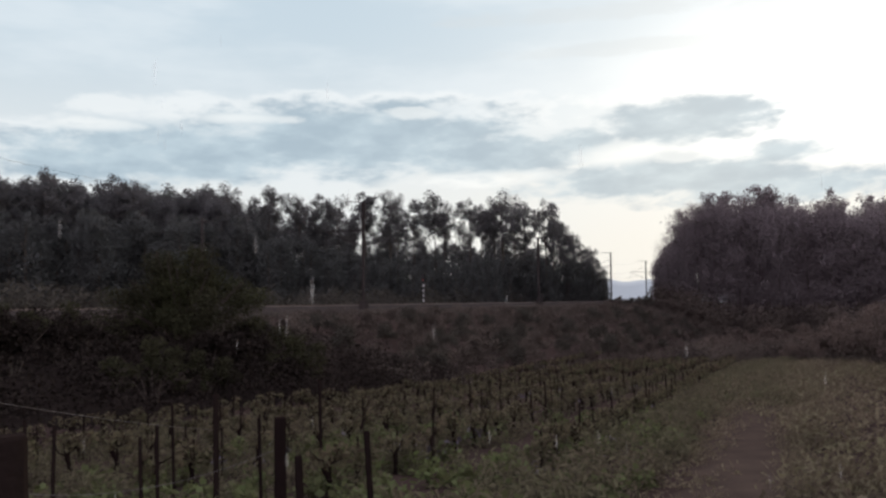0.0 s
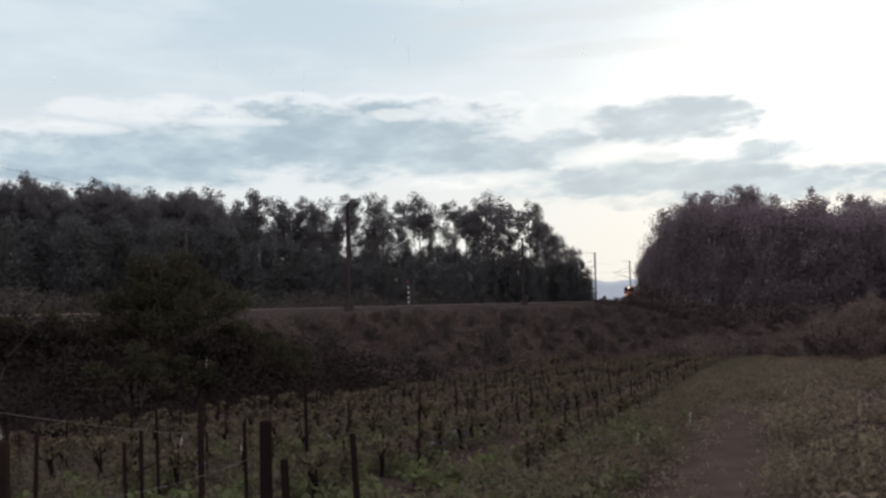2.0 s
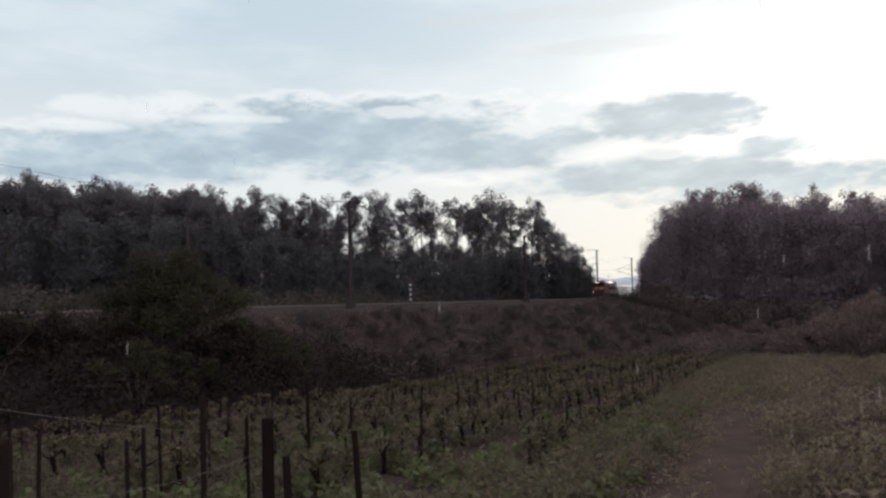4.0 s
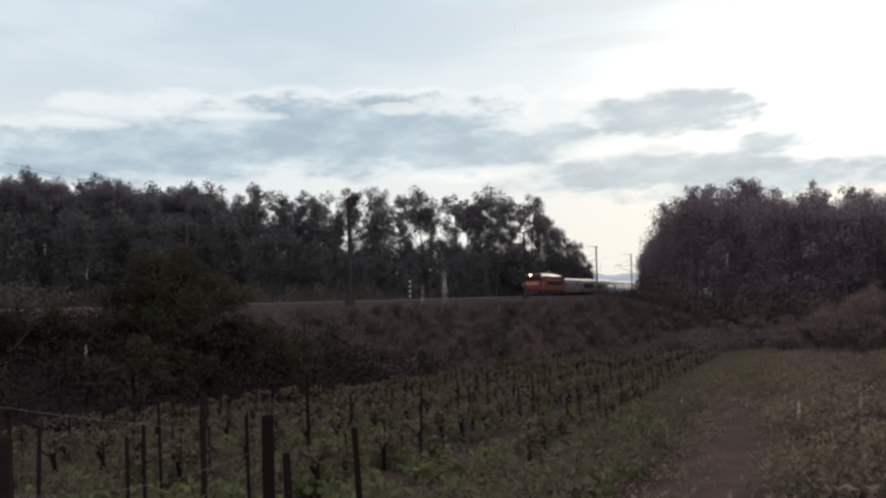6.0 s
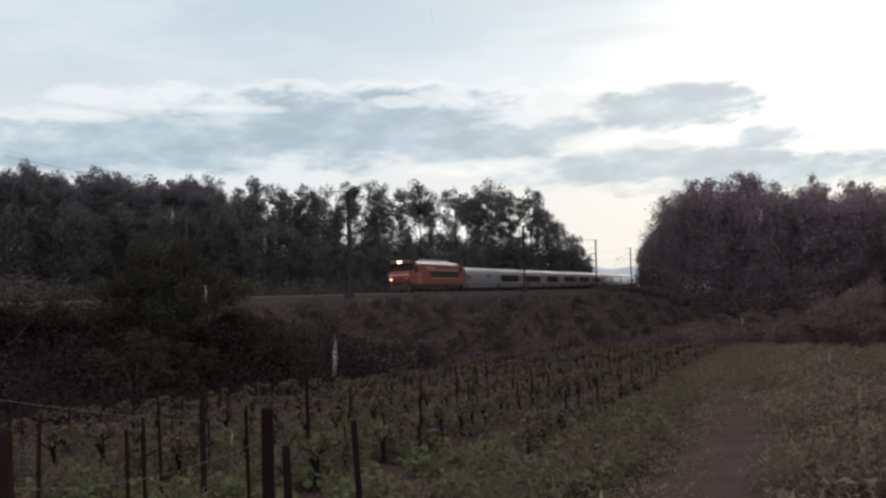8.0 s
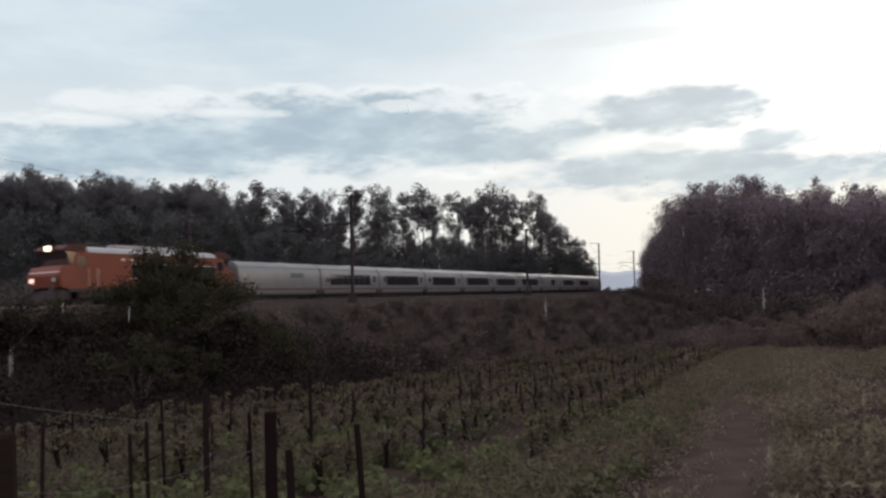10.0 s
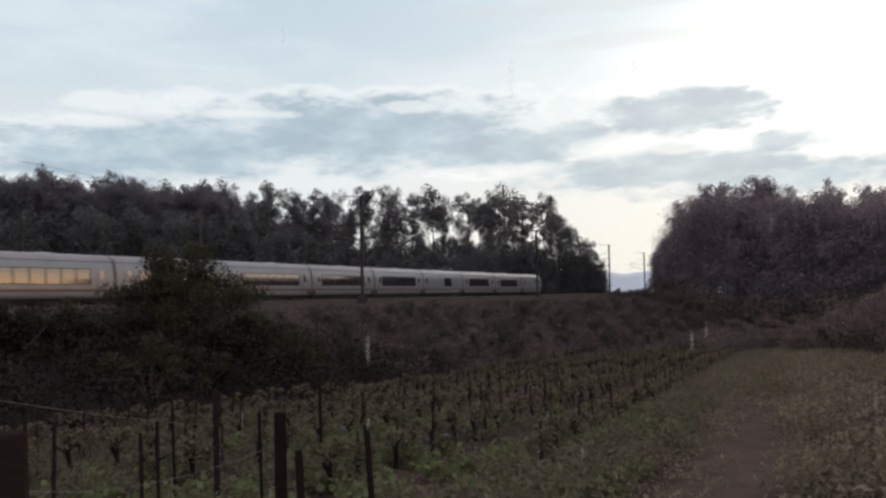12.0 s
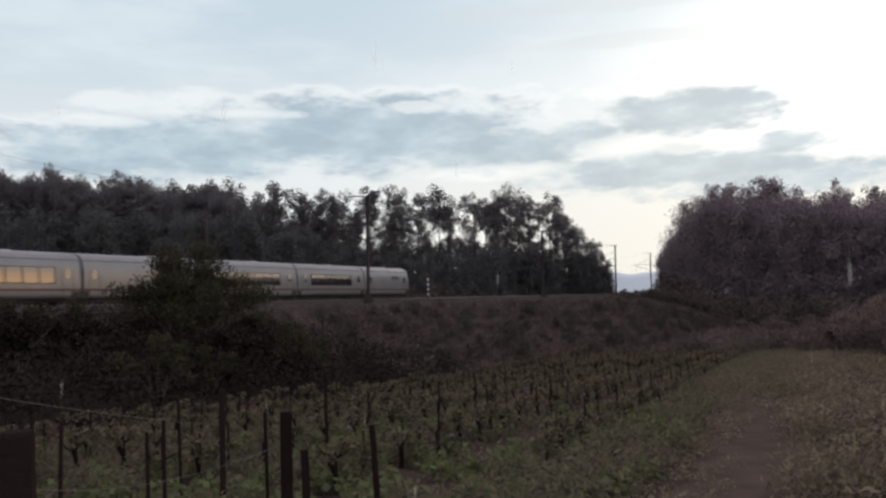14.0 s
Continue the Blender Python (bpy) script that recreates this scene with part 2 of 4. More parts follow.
M_CREAM = mat("cream_line", (0.70, 0.62, 0.50), None, 2, 0.5)
M_LAMP = glow_mat("headlamp_light", (1.0, 0.74, 0.48), 3.0)
M_LAMP2 = glow_mat("lower_lamp_light", (1.0, 0.60, 0.48), 1.6)
M_TAIL = glow_mat("tail_lamp_light", (0.9, 0.08, 0.06), 1.2)
M_RED = glow_mat("signal_lens", (0.25, 0.03, 0.02), 0.05)
M_SIGN = mat("white_signal_bands", (0.50, 0.50, 0.49), None, 3, 0.6)


# ---- mesh helpers ----
def mesh_from(name, verts, faces, material, smooth=False):
    me = bpy.data.meshes.new(name)
    me.from_pydata([tuple(map(float, v)) for v in verts], [], [tuple(map(int, f)) for f in faces])
    me.materials.append(material)
    if smooth:
        me.polygons.foreach_set("use_smooth", [True] * len(me.polygons))
    me.update()
    return me


def part(name, data, material, parent, label=""):
    """Links a bmesh, or a mesh that is ready, as one object under a thing or a part."""
    if isinstance(data, bmesh.types.BMesh):
        me = bpy.data.meshes.new(name)
        data.to_mesh(me)
        data.free()
        me.materials.append(material)
    else:
        me = data
    ob = new(name, me)
    ob.parent = parent
    return tagged(ob, label)


def box(bm, x0, x1, y0, y1, z0, z1, bevel=0.0):
    made = bmesh.ops.create_cube(bm, size=1.0)["verts"]
    bmesh.ops.scale(bm, verts=made, vec=(x1 - x0, y1 - y0, z1 - z0))
    bmesh.ops.translate(bm, verts=made, vec=((x0 + x1) / 2, (y0 + y1) / 2, (z0 + z1) / 2))
    if bevel:
        edges = list({e for v in made for e in v.link_edges})
        bmesh.ops.bevel(bm, geom=edges, offset=bevel, segments=2, affect="EDGES")
    return bm


def boxes(*sizes, bevel=0.0):
    bm = bmesh.new()
    for b in sizes:
        box(bm, *b, bevel=bevel)
    return bm


def tube(points, radii, sides=7, bm=None):
    """A tapered round bar through points."""
    bm = bm or bmesh.new()
    rings = []
    pts = [Vector(p) for p in points]
    for i, p in enumerate(pts):
        d = (pts[min(i + 1, len(pts) - 1)] - pts[max(i - 1, 0)]).normalized()
        a = d.orthogonal().normalized()
        b = d.cross(a)
        rings.append([bm.verts.new(p + float(radii[i]) * (a * math.cos(2 * math.pi * k / sides) + b * math.sin(2 * math.pi * k / sides))) for k in range(sides)])
    for lo, hi in zip(rings, rings[1:]):
        for k in range(sides):
            bm.faces.new((lo[k], lo[(k + 1) % sides], hi[(k + 1) % sides], hi[k]))
    bm.faces.new(rings[-1])
    bm.faces.new(rings[0][::-1])
    return bm


def disc(x, y, z, r, width, sides=20):
    """A wheel-like drum whose axis is y."""
    bm = tube([(x, y - width / 2, z), (x, y + width / 2, z)], [r, r], sides)
    return bm


def leaves(rng, lobes, count, size, flat=1.0, slim=0.45, three=True, lie=0.9):
    """Small leaf-shaped faces scattered through lobes (x, y, z, rx, ry, rz), denser towards their skins."""
    lobes = np.asarray(lobes, float)
    w = (lobes[:, 3] * lobes[:, 4] * lobes[:, 5]) ** (2 / 3)
    pick = rng.choice(len(lobes), count, p=w / w.sum())
    v = rng.normal(size=(count, 3))
    v /= np.linalg.norm(v, axis=1)[:, None]
    v *= (rng.random(count) ** 0.45)[:, None]
    c = lobes[pick, :3] + v * lobes[pick, 3:]
    up = rng.normal(size=(count, 3))
    up /= np.linalg.norm(up, axis=1)[:, None]
    up[:, 2] += lie
    a = rng.normal(size=(count, 3)) * (1, 1, flat)
    a = np.cross(up, np.cross(a, up))
    a /= np.linalg.norm(a, axis=1)[:, None]
    b = np.cross(a, up)
    b /= np.linalg.norm(b, axis=1)[:, None]
    k = size * rng.uniform(0.6, 1.4, count)[:, None]
    if three:
        verts = np.stack([c - a * k, c + b * k * slim * 1.5, c + a * k * 0.8 - b * k * slim * 1.2], 1).reshape(-1, 3)
        return verts, np.arange(3 * count).reshape(-1, 3)
    verts = np.stack([c - a * k, c + b * k * slim, c + a * k, c - b * k * slim], 1).reshape(-1, 3)
    faces = np.arange(4 * count).reshape(-1, 4)
    return verts, faces


def leaf_mesh(name, verts, faces, material):
    me = bpy.data.meshes.new(name)
    me.vertices.add(len(verts))
    me.vertices.foreach_set("co", np.ascontiguousarray(verts, np.float32).ravel())
    me.loops.add(faces.size)
    me.loops.foreach_set("vertex_index", faces.ravel().astype(np.int32))
    me.polygons.add(len(faces))
    me.polygons.foreach_set("loop_start", np.arange(0, faces.size, faces.shape[1], dtype=np.int32))
    me.materials.append(material)
    me.update(calc_edges=True)
    me.validate()
    return me


# ---- ground ----
def build_ground():
    xs = np.concatenate([[-4500, -2500, -1200, -600, -350], np.arange(-240, -60, 10), np.arange(-60, -20, 2.5), np.arange(-20, 30, 0.8), np.arange(30, 80, 2.5), np.arange(80, 260, 10), [350, 600, 1200, 2500, 4500]])
    ys = np.concatenate([[-4500, -2000, -800, -300, -100, -40, -20], np.arange(-10, 4, 2), np.arange(4, 45, 0.7), np.arange(45, 110, 2.0), np.arange(110, 330, 8), [350, 420, 600, 1000, 2000, 4500]])
    gx, gy = np.meshgrid(xs, ys)
    z = ground_z(gx, gy)
    rough = np.array([noise.fractal((a * 0.35, b * 0.35, 0.0), 1.0, 2.0, 4) for a, b in zip(gx.ravel(), gy.ravel())]).reshape(gx.shape)
    s, d = gx * TX + gy * TY, gx * NX + gy * NY
    e = d - TRACK_D - bend(np.minimum(s, 700))
    bank = np.clip((e + 29) / 4, 0, 1) * np.clip((-7 - e) / 3, 0, 1)
    z = z + rough * (0.05 + 0.35 * bank) * (np.hypot(gx, gy) < 300) * np.clip((-4 - e) / 2, 0.1, 1)
    n, m = gx.shape
    idx = np.arange(n * m).reshape(n, m)
    faces = np.stack([idx[:-1, :-1], idx[:-1, 1:], idx[1:, 1:], idx[1:, :-1]], -1).reshape(-1, 4)
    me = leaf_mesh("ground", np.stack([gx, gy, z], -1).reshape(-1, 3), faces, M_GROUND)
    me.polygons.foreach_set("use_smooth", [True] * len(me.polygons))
    me.materials.append(M_BANK_SHADE)
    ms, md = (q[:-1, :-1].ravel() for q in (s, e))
    # faces at the left end of the bank take the shade-coloured soil
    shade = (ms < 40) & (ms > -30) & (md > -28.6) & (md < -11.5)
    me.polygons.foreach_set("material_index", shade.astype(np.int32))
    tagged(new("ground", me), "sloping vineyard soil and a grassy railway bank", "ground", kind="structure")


def ribbon(name, centre, half, lift, material, label, category, steps):
    verts, faces = [], []
    for i, r in enumerate(steps):
        wob = 0.12 * math.sin(r * 0.9) + 0.08 * math.sin(r * 2.3)
        for k in (-1, -0.35, 0.35, 1):
            x, y = field_place(r, centre + k * half + wob * abs(k))
            verts.append((x, y, gz(x, y) + (lift if abs(k) < 0.9 else -0.05)))
        if i:
            for k in range(3):
                a = 4 * (i - 1) + k
                faces.append((a, a + 1, a + 5, a + 4))
    return tagged(new(name, mesh_from(name, verts, faces, material, True)), label, category, kind="structure")


def along(s0, s1, step, profile, name, material):
    """A strip of the profile (e, z) drawn along the track."""
    verts, faces = [], []
    ss = np.arange(s0, s1, step)
    n = len(profile)
    for i, s in enumerate(ss):
        for e, z in profile:
            verts.append((*plan(float(s), e), z))
        if i:
            for k in range(n - 1):
                a = n * (i - 1) + k
                faces.append((a, a + 1, a + n + 1, a + n))
    return mesh_from(name, verts, faces, material)


def build_track():
    tagged(new("ballast", along(-220, 340, 4, [(-4.6, 1.3), (-3.0, 2.42), (3.0, 2.42), (4.6, 1.3)], "ballast", M_BALLAST)), "grey brown stone ballast bed of the railway", "track bed", kind="structure")
    track = tagged(new("railway_track"), "single railway track with steel rails on concrete sleepers", "railway track")
    for e in (-0.835, 0.835):
        part("rail", along(-220, 340, 4, [(e - 0.07, 2.46), (e - 0.035, 2.5), (e - 0.035, 2.6), (e + 0.035, 2.6), (e + 0.035, 2.5), (e + 0.07, 2.46)], "rail", M_RAIL), M_RAIL, track)
    bm = boxes((-0.12, 0.12, -1.3, 1.3, 2.36, 2.47))
    first = part("sleeper", bm, M_CONC, track)
    for i in range(280):
        s = 10 + 0.65 * i
        ob = first if i == 0 else part("sleeper", first.data, M_CONC, track)
        x, y = plan(s, 0)
        ob.matrix_basis = pose(x, y, 0, 0, 0, 90 - 24.8)


build_ground()
ribbon("dirt_path", 0.62, 1.05, 0.03, M_PATH, "narrow path of bare brown earth through weeds", "path", np.arange(-12.0, 58, 0.6))
build_track()


# ---- trees ----
def eucalyptus(name, seed, height, limbs, material, spread=1.0, bare=0.5, count=1500, puff=0.05):
    """A slender trunk whose limbs end in tufts; the highest tuft ends at the height given."""
    rng = np.random.default_rng(seed)
    thing = new(name)
    lean = rng.uniform(-0.035, 0.035, 2) * height
    top = 1 - puff

    def stem(f):
        return np.array([lean[0] * f * f, lean[1] * f * f + 0.012 * height * math.sin(5 * f + seed), height * f])

    pts = [tuple(stem(f)) for f in np.linspace(0, top, 8)]
    rad = [0.008 * height * (1 - 0.85 * f) for f in np.linspace(0, 1, 8)]
    bm = tube([(0, 0, -0.6)] + pts[1:], rad, 6)
    lobes = []
    for i in range(limbs):
        f = top if i == 0 else bare + (top - 0.05 - bare) * (i - 1 + rng.random()) / (limbs - 1)
        a = 2.4 * i + rng.uniform(-0.6, 0.6)
        g = (f - bare) / (1.001 - bare)
        reach = 0.0 if i == 0 else height * rng.uniform(0.03, 0.115) * spread * (0.45 + 1.3 * g * (1.2 - g))
        end = stem(f) + (reach * math.cos(a), reach * math.sin(a), 0)
        root = stem(max(f - rng.uniform(0.06, 0.13), 0.1))
        if i:
            tube([tuple(root), tuple(0.5 * root + 0.5 * end + (0, 0, -0.008 * height)), tuple(end)], [0.0032 * height, 0.0022 * height, 0.001 * height], 3, bm)
        for k in range(5 if i else 7):
            r = height * puff * spread * rng.uniform(0.5, 0.95)
            c = end + rng.normal(0, 0.6, 3) * height * puff * spread * (1, 1, 0.9)
            if i == 0:
                c = stem(top - 0.022 * k) + rng.normal(0, 0.45 + 0.06 * k, 3) * height * puff * (1, 1, 0.3)
            c[2] = min(c[2], height - r)
            lobes.append((*c, r, r, r))
    part("trunk", bm, M_BARK, thing, "pale bare trunk with thin limbs")
    part("crown", leaf_mesh("crown", *leaves(rng, lobes, count, 0.0070 * height, 1.0, 0.75), material), material, thing, "loose clumps of dark leaves")
    return thing


def young_tree(name, seed, height, material, count=900, wide=0.28, low=0.1):
    rng = np.random.default_rng(seed)
    thing = new(name)
    bm = tube([(0, 0, -0.5), (0.1, 0, height * 0.4), (0.0, 0.1, height * 0.9)], [0.012 * height, 0.008 * height, 0.002 * height], 6)
    lobes = []
    for i in range(16):
        f = low + (0.93 - low) * (i + rng.random()) / 16
        a = rng.uniform(0, 2 * math.pi)
        reach = wide * height * rng.uniform(0.1, 0.8) * (1.05 - f) ** 0.7
        r = height * rng.uniform(0.07, 0.13)
        lobes.append((reach * math.cos(a), reach * math.sin(a), height * f, r, r, r))
        tube([(0, 0, height * f * 0.8), (lobes[-1][0], lobes[-1][1], lobes[-1][2])], [0.004 * height, 0.0015 * height], 4, bm)
    part("trunk", bm, M_BARK, thing)
    part("crown", leaf_mesh("crown", *leaves(rng, lobes, count, 0.019 * height), material), material, thing)
    return thing


def placed(proto, used, x, y, scale, label, category, group, turn, kind=""):
    m = pose(x, y, gz(x, y), 0, 0, turn)
    ob = copy_thing(proto, m) if proto.name in used else proto
    used.add(proto.name)
    ob.matrix_basis = m @ Matrix.Diagonal((scale, scale, scale, 1))
    return tagged(ob, label, category, group, kind)


def far_top(az):
    """Height of the plantation's tops over eye level, in degrees, by azimuth: tall on the left, lower where it ends."""
    return float(np.interp(az, [-45, -29, -22, -15, -14, -9, 0, 5, 7, 8.4, 9.9, 10.7, 11.3], [9.9, 9.2, 9.1, 8.7, 7.6, 7.8, 7.6, 7.4, 7.2, 5.2, 3.8, 2.9, 1.6]))


def under_top(az):
    """The same for the closed growth below the crowns."""
    return float(np.interp(az, [-45, -15, -13.3, -9.5, -5.7, -1.8, 6, 9.9, 11.3], [8.2, 7.6, 6.9, 5.7, 4.9, 4.4, 4.0, 3.0, 1.4]))


def build_left_forest():
    rng = np.random.default_rng(5)
    talls = [eucalyptus("eucalyptus_tree", 11 + i, 20.0, (11, 8, 13, 9, 12, 7, 10)[i], M_EUC, (1.0, 0.85, 1.15, 1.0, 0.9, 1.1, 1.2)[i], (0.60, 0.66, 0.56, 0.70, 0.52, 0.64, 0.58)[i], 3900, (0.054, 0.062, 0.056, 0.060, 0.052, 0.066, 0.058)[i]) for i in range(7)]
    youngs = [young_tree("young_tree", 31 + i, 9.0, M_SAP, 1700) for i in range(5)]
    used = set()
    edge_az = [-48, -29, -15, 0, 7, 10.4]
    edge_r = [125, 128, 140, 158, 172, 196]

    def tall(az, r, el, pick=None):
        x, y = r * math.sin(radians(az)), r * math.cos(radians(az))
        top = EYE + r * math.tan(radians(el))
        placed(talls[rng.integers(7) if pick is None else pick], used, x, y, max(0.3, (top - gz(x, y)) / 19.5), "tall slender eucalyptus with a bare trunk and tufted crown", "tree", "trees of the plantation", rng.uniform(0, 360))

    # dense plantation on the rising ground
    for az in np.arange(-37, -13.8, 0.42):
        for row in range(2):
            a = az + rng.uniform(-0.2, 0.2)
            tall(a, float(np.interp(a, edge_az, edge_r)) + row * 14 + rng.uniform(-5, 5), far_top(a) * rng.uniform(0.88, 1.0))
    # the trees that stand out over it
    for az, el in ((-28.8, 9.35), (-25.8, 9.6), (-21.6, 9.5), (-20.9, 9.2), (-16.6, 8.95), (-15.0, 9.0), (-14.6, 8.4)):
        tall(az, float(np.interp(az, edge_az, edge_r)) + 2, el)
    # the thin row against the bright sky
    for az, el, pick in ((-12.1, 8.85, 5), (-10.0, 8.25, 0), (-9.2, 7.5, 1), (-8.3, 8.3, 4), (-7.3, 8.1, 2), (-6.3, 6.9, 3), (-5.4, 8.4, 1), (-3.9, 8.5, 2), (-3.3, 7.3, 6), (-2.2, 7.85, 0), (-0.7, 8.25, 5), (0.0, 7.0, 3), (1.7, 7.85, 6), (2.5, 7.3, 1), (3.4, 7.0, 3), (4.1, 8.15, 2), (4.8, 7.5, 0), (5.5, 7.4, 4), (7.0, 7.6, 6), (7.5, 6.4, 4), (7.9, 6.0, 0), (8.3, 5.4, 2), (8.8, 4.9, 4), (9.4, 4.3, 2), (9.9, 3.9, 0), (10.4, 3.3, 4), (10.8, 2.6, 2)):
        tall(az, float(np.interp(az, edge_az, edge_r)) + rng.uniform(-3, 8), el, pick)
    for az in np.arange(-13.2, 9.6, 0.7):
        a = az + rng.uniform(-0.3, 0.3)
        tall(a, float(np.interp(a, edge_az, edge_r)) + rng.uniform(10, 25), min(under_top(a) * rng.uniform(1.0, 1.3), far_top(a)))
    # the lower storey that fills the space below the crowns
    for az in np.arange(-37, 11.0, 0.25):
        a = az + rng.uniform(-0.2, 0.2)
        base = float(np.interp(a, edge_az, edge_r))
        r = base - rng.uniform(-4, 26) * (1.0 if a < 4 else 0.4)
        x, y = r * math.sin(radians(a)), r * math.cos(radians(a))
        want = r * math.tan(radians(under_top(a) * rng.uniform(0.62, 0.98))) + EYE - gz(x, y)
        placed(youngs[rng.integers(5)], used, x, y, max(0.3, want / 9.3), "young leafy tree in the plantation's understorey", "tree", "young trees of the understorey", rng.uniform(0, 360))
    # the closed mass of foliage behind them
    lobes = []
    for i in range(2600):
        a = rng.uniform(-38, 10.9)
        r = float(np.interp(a, edge_az, edge_r)) + rng.uniform(8, 34) * (1.0 if a < 6 else 0.5)
        x, y = r * math.sin(radians(a)), r * math.cos(radians(a))
        q = rng.uniform(1.2, 2.3)
        high = EYE + r * math.tan(radians(under_top(a))) - gz(x, y) - q
        lobes.append((x, y, gz(x, y) + high * rng.random(), q, q, q))
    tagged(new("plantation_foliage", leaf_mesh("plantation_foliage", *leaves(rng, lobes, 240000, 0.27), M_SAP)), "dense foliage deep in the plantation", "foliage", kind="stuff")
    # low growth along the line
    lobes = []
    for i in range(900):
        s, e = rng.uniform(-40, 215), rng.uniform(7.5, 30)
        x, y = plan(s, e)
        r = rng.uniform(0.8, 2.0)
        lobes.append((x, y, gz(x, y) + 0.7 * r, r, r, r * 1.2))
    tagged(new("undergrowth", leaf_mesh("undergrowth", *leaves(rng, lobes, 90000, 0.22), M_LOW)), "tangled dark undergrowth beyond the track", "undergrowth", kind="stuff")


def wood_top(az):
    """Height of the dark wood's tops over eye level, in degrees, by azimuth."""
    return float(np.interp(az, [14.0, 14.4, 14.9, 15.8, 16.3, 17.1, 18.2, 19.4, 20.2, 21.6, 22.3, 23.4, 24.2, 25.8, 26.4, 28, 34, 42], [1.6, 3.0, 4.0, 5.1, 6.0, 6.7, 7.2, 7.2, 6.8, 6.5, 6.7, 6.1, 6.1, 6.0, 5.6, 5.8, 6.2, 6.6]))


def wood_range(az):
    return float(np.interp(az, [14.0, 17, 24, 32, 45], [205, 172, 150, 130, 105]))


def build_right_forest():
    rng = np.random.default_rng(8)
    broads = [eucalyptus("dark_tree", 61 + i, 18.0, 26, M_EUC2, 1.55, 0.22, 5200, 0.062) for i in range(5)]
    slims = [eucalyptus("dark_tree", 71 + i, 18.0, 11, M_EUC2, 1.0, 0.5, 3600, 0.055) for i in range(3)]
    used = set()

    def stand(az, r, el, protos):
        x, y = r * math.sin(radians(az)), r * math.cos(radians(az))
        want = EYE + r * math.tan(radians(el)) - gz(x, y)
        placed(protos[rng.integers(len(protos))], used, x, y, want / 17.6, "broad dark tree with dense hanging foliage" if protos is broads else "slender dark tree with a tufted top over the wood", "tree", "trees of the dark wood", rng.uniform(0, 360))

    for az in np.arange(14.5, 42, 0.62):
        for row in range(2):
            a = az + rng.uniform(-0.15, 0.15)
            stand(a, wood_range(a) + 14 * row + rng.uniform(-4, 4), wood_top(a) * (rng.uniform(0.93, 1.0) if row == 0 else rng.uniform(0.8, 0.96)), broads)
    # single tops over the rest
    for az, el in ((16.1, 6.2), (18.2, 7.3), (19.3, 7.3), (20.8, 7.6), (21.3, 7.2), (22.2, 7.05), (22.7, 6.7), (25.0, 6.95), (25.6, 6.4), (27.6, 6.35), (28.4, 6.1), (31.0, 6.7), (34.0, 7.0)):
        stand(az, wood_range(az) + rng.uniform(2, 8), el, slims)
    lobes = []
    for i in range(1700):
        a = rng.uniform(14.4, 42) if i % 6 else rng.uniform(14.4, 16.5)
        # unseen lobes further back, added to keep bright sky out of the train windows
        r = wood_range(a) + (rng.uniform(4, 24) if a < 22 or i % 2 else rng.uniform(24, 90))
        x, y = r * math.sin(radians(a)), r * math.cos(radians(a))
        q = rng.uniform(1.3, 2.5)
        top = r * math.tan(radians(0.9 * wood_top(a))) + EYE - q
        z0 = gz(x, y)
        lobes.append((x, y, z0 + max(top - z0, 0.5) * rng.random(), q, q, q))
    tagged(new("wood_foliage", leaf_mesh("wood_foliage", *leaves(rng, lobes, 230000, 0.27), M_EUC2)), "dense dark foliage inside the wood", "foliage", kind="stuff")
    lobes = []
    for i in range(600):
        a = rng.uniform(14.2, 42)
        r = wood_range(a) - 12 + rng.uniform(-8, 8)
        x, y = r * math.sin(radians(a)), r * math.cos(radians(a))
        q = rng.uniform(1.2, 3.0)
        lobes.append((x, y, gz(x, y) + 0.8 * q, q, q, q * 1.1))
    tagged(new("wood_undergrowth", leaf_mesh("wood_undergrowth", *leaves(rng, lobes, 90000, 0.22), M_SCRUB)), "dark undergrowth at the foot of the wood", "undergrowth", kind="stuff")


build_left_forest()
build_right_forest()


def build_far_hill():
    m = mat("hazy_hill", (0.16, 0.20, 0.25), (0.12, 0.15, 0.2), 0.01, 1.0)
    b = m.node_tree.nodes["Principled BSDF"]
    # haze before the hill is put in as a faint glow of its surface
    b.inputs["Emission Color"].default_value, b.inputs["Emission Strength"].default_value = (0.62, 0.64, 0.66, 1), 0.36
    verts, faces = [], []
    n = 140
    for i in range(n + 1):
        a = radians(-20 + 60 * i / n)
        top = 47 + 14 * noise.fractal((i * 0.13, 1.7, 0), 1.0, 2.0, 4) + 5 * noise.fractal((i * 0.9, 4.7, 0), 1.0, 2.0, 3)
        for r, z in ((1350, -30), (1450, 0.75 * top), (1500, top), (1700, -30)):
            verts.append((r * math.sin(a), r * math.cos(a), z))
        if i:
            for k in range(3):
                q = 4 * (i - 1) + k
                faces.append((q, q + 1, q + 5, q + 4))
    tagged(new("far_hill", mesh_from("far_hill", verts, faces, m, True)), "low wooded hill in blue haze", "hill", kind="structure")


build_far_hill()


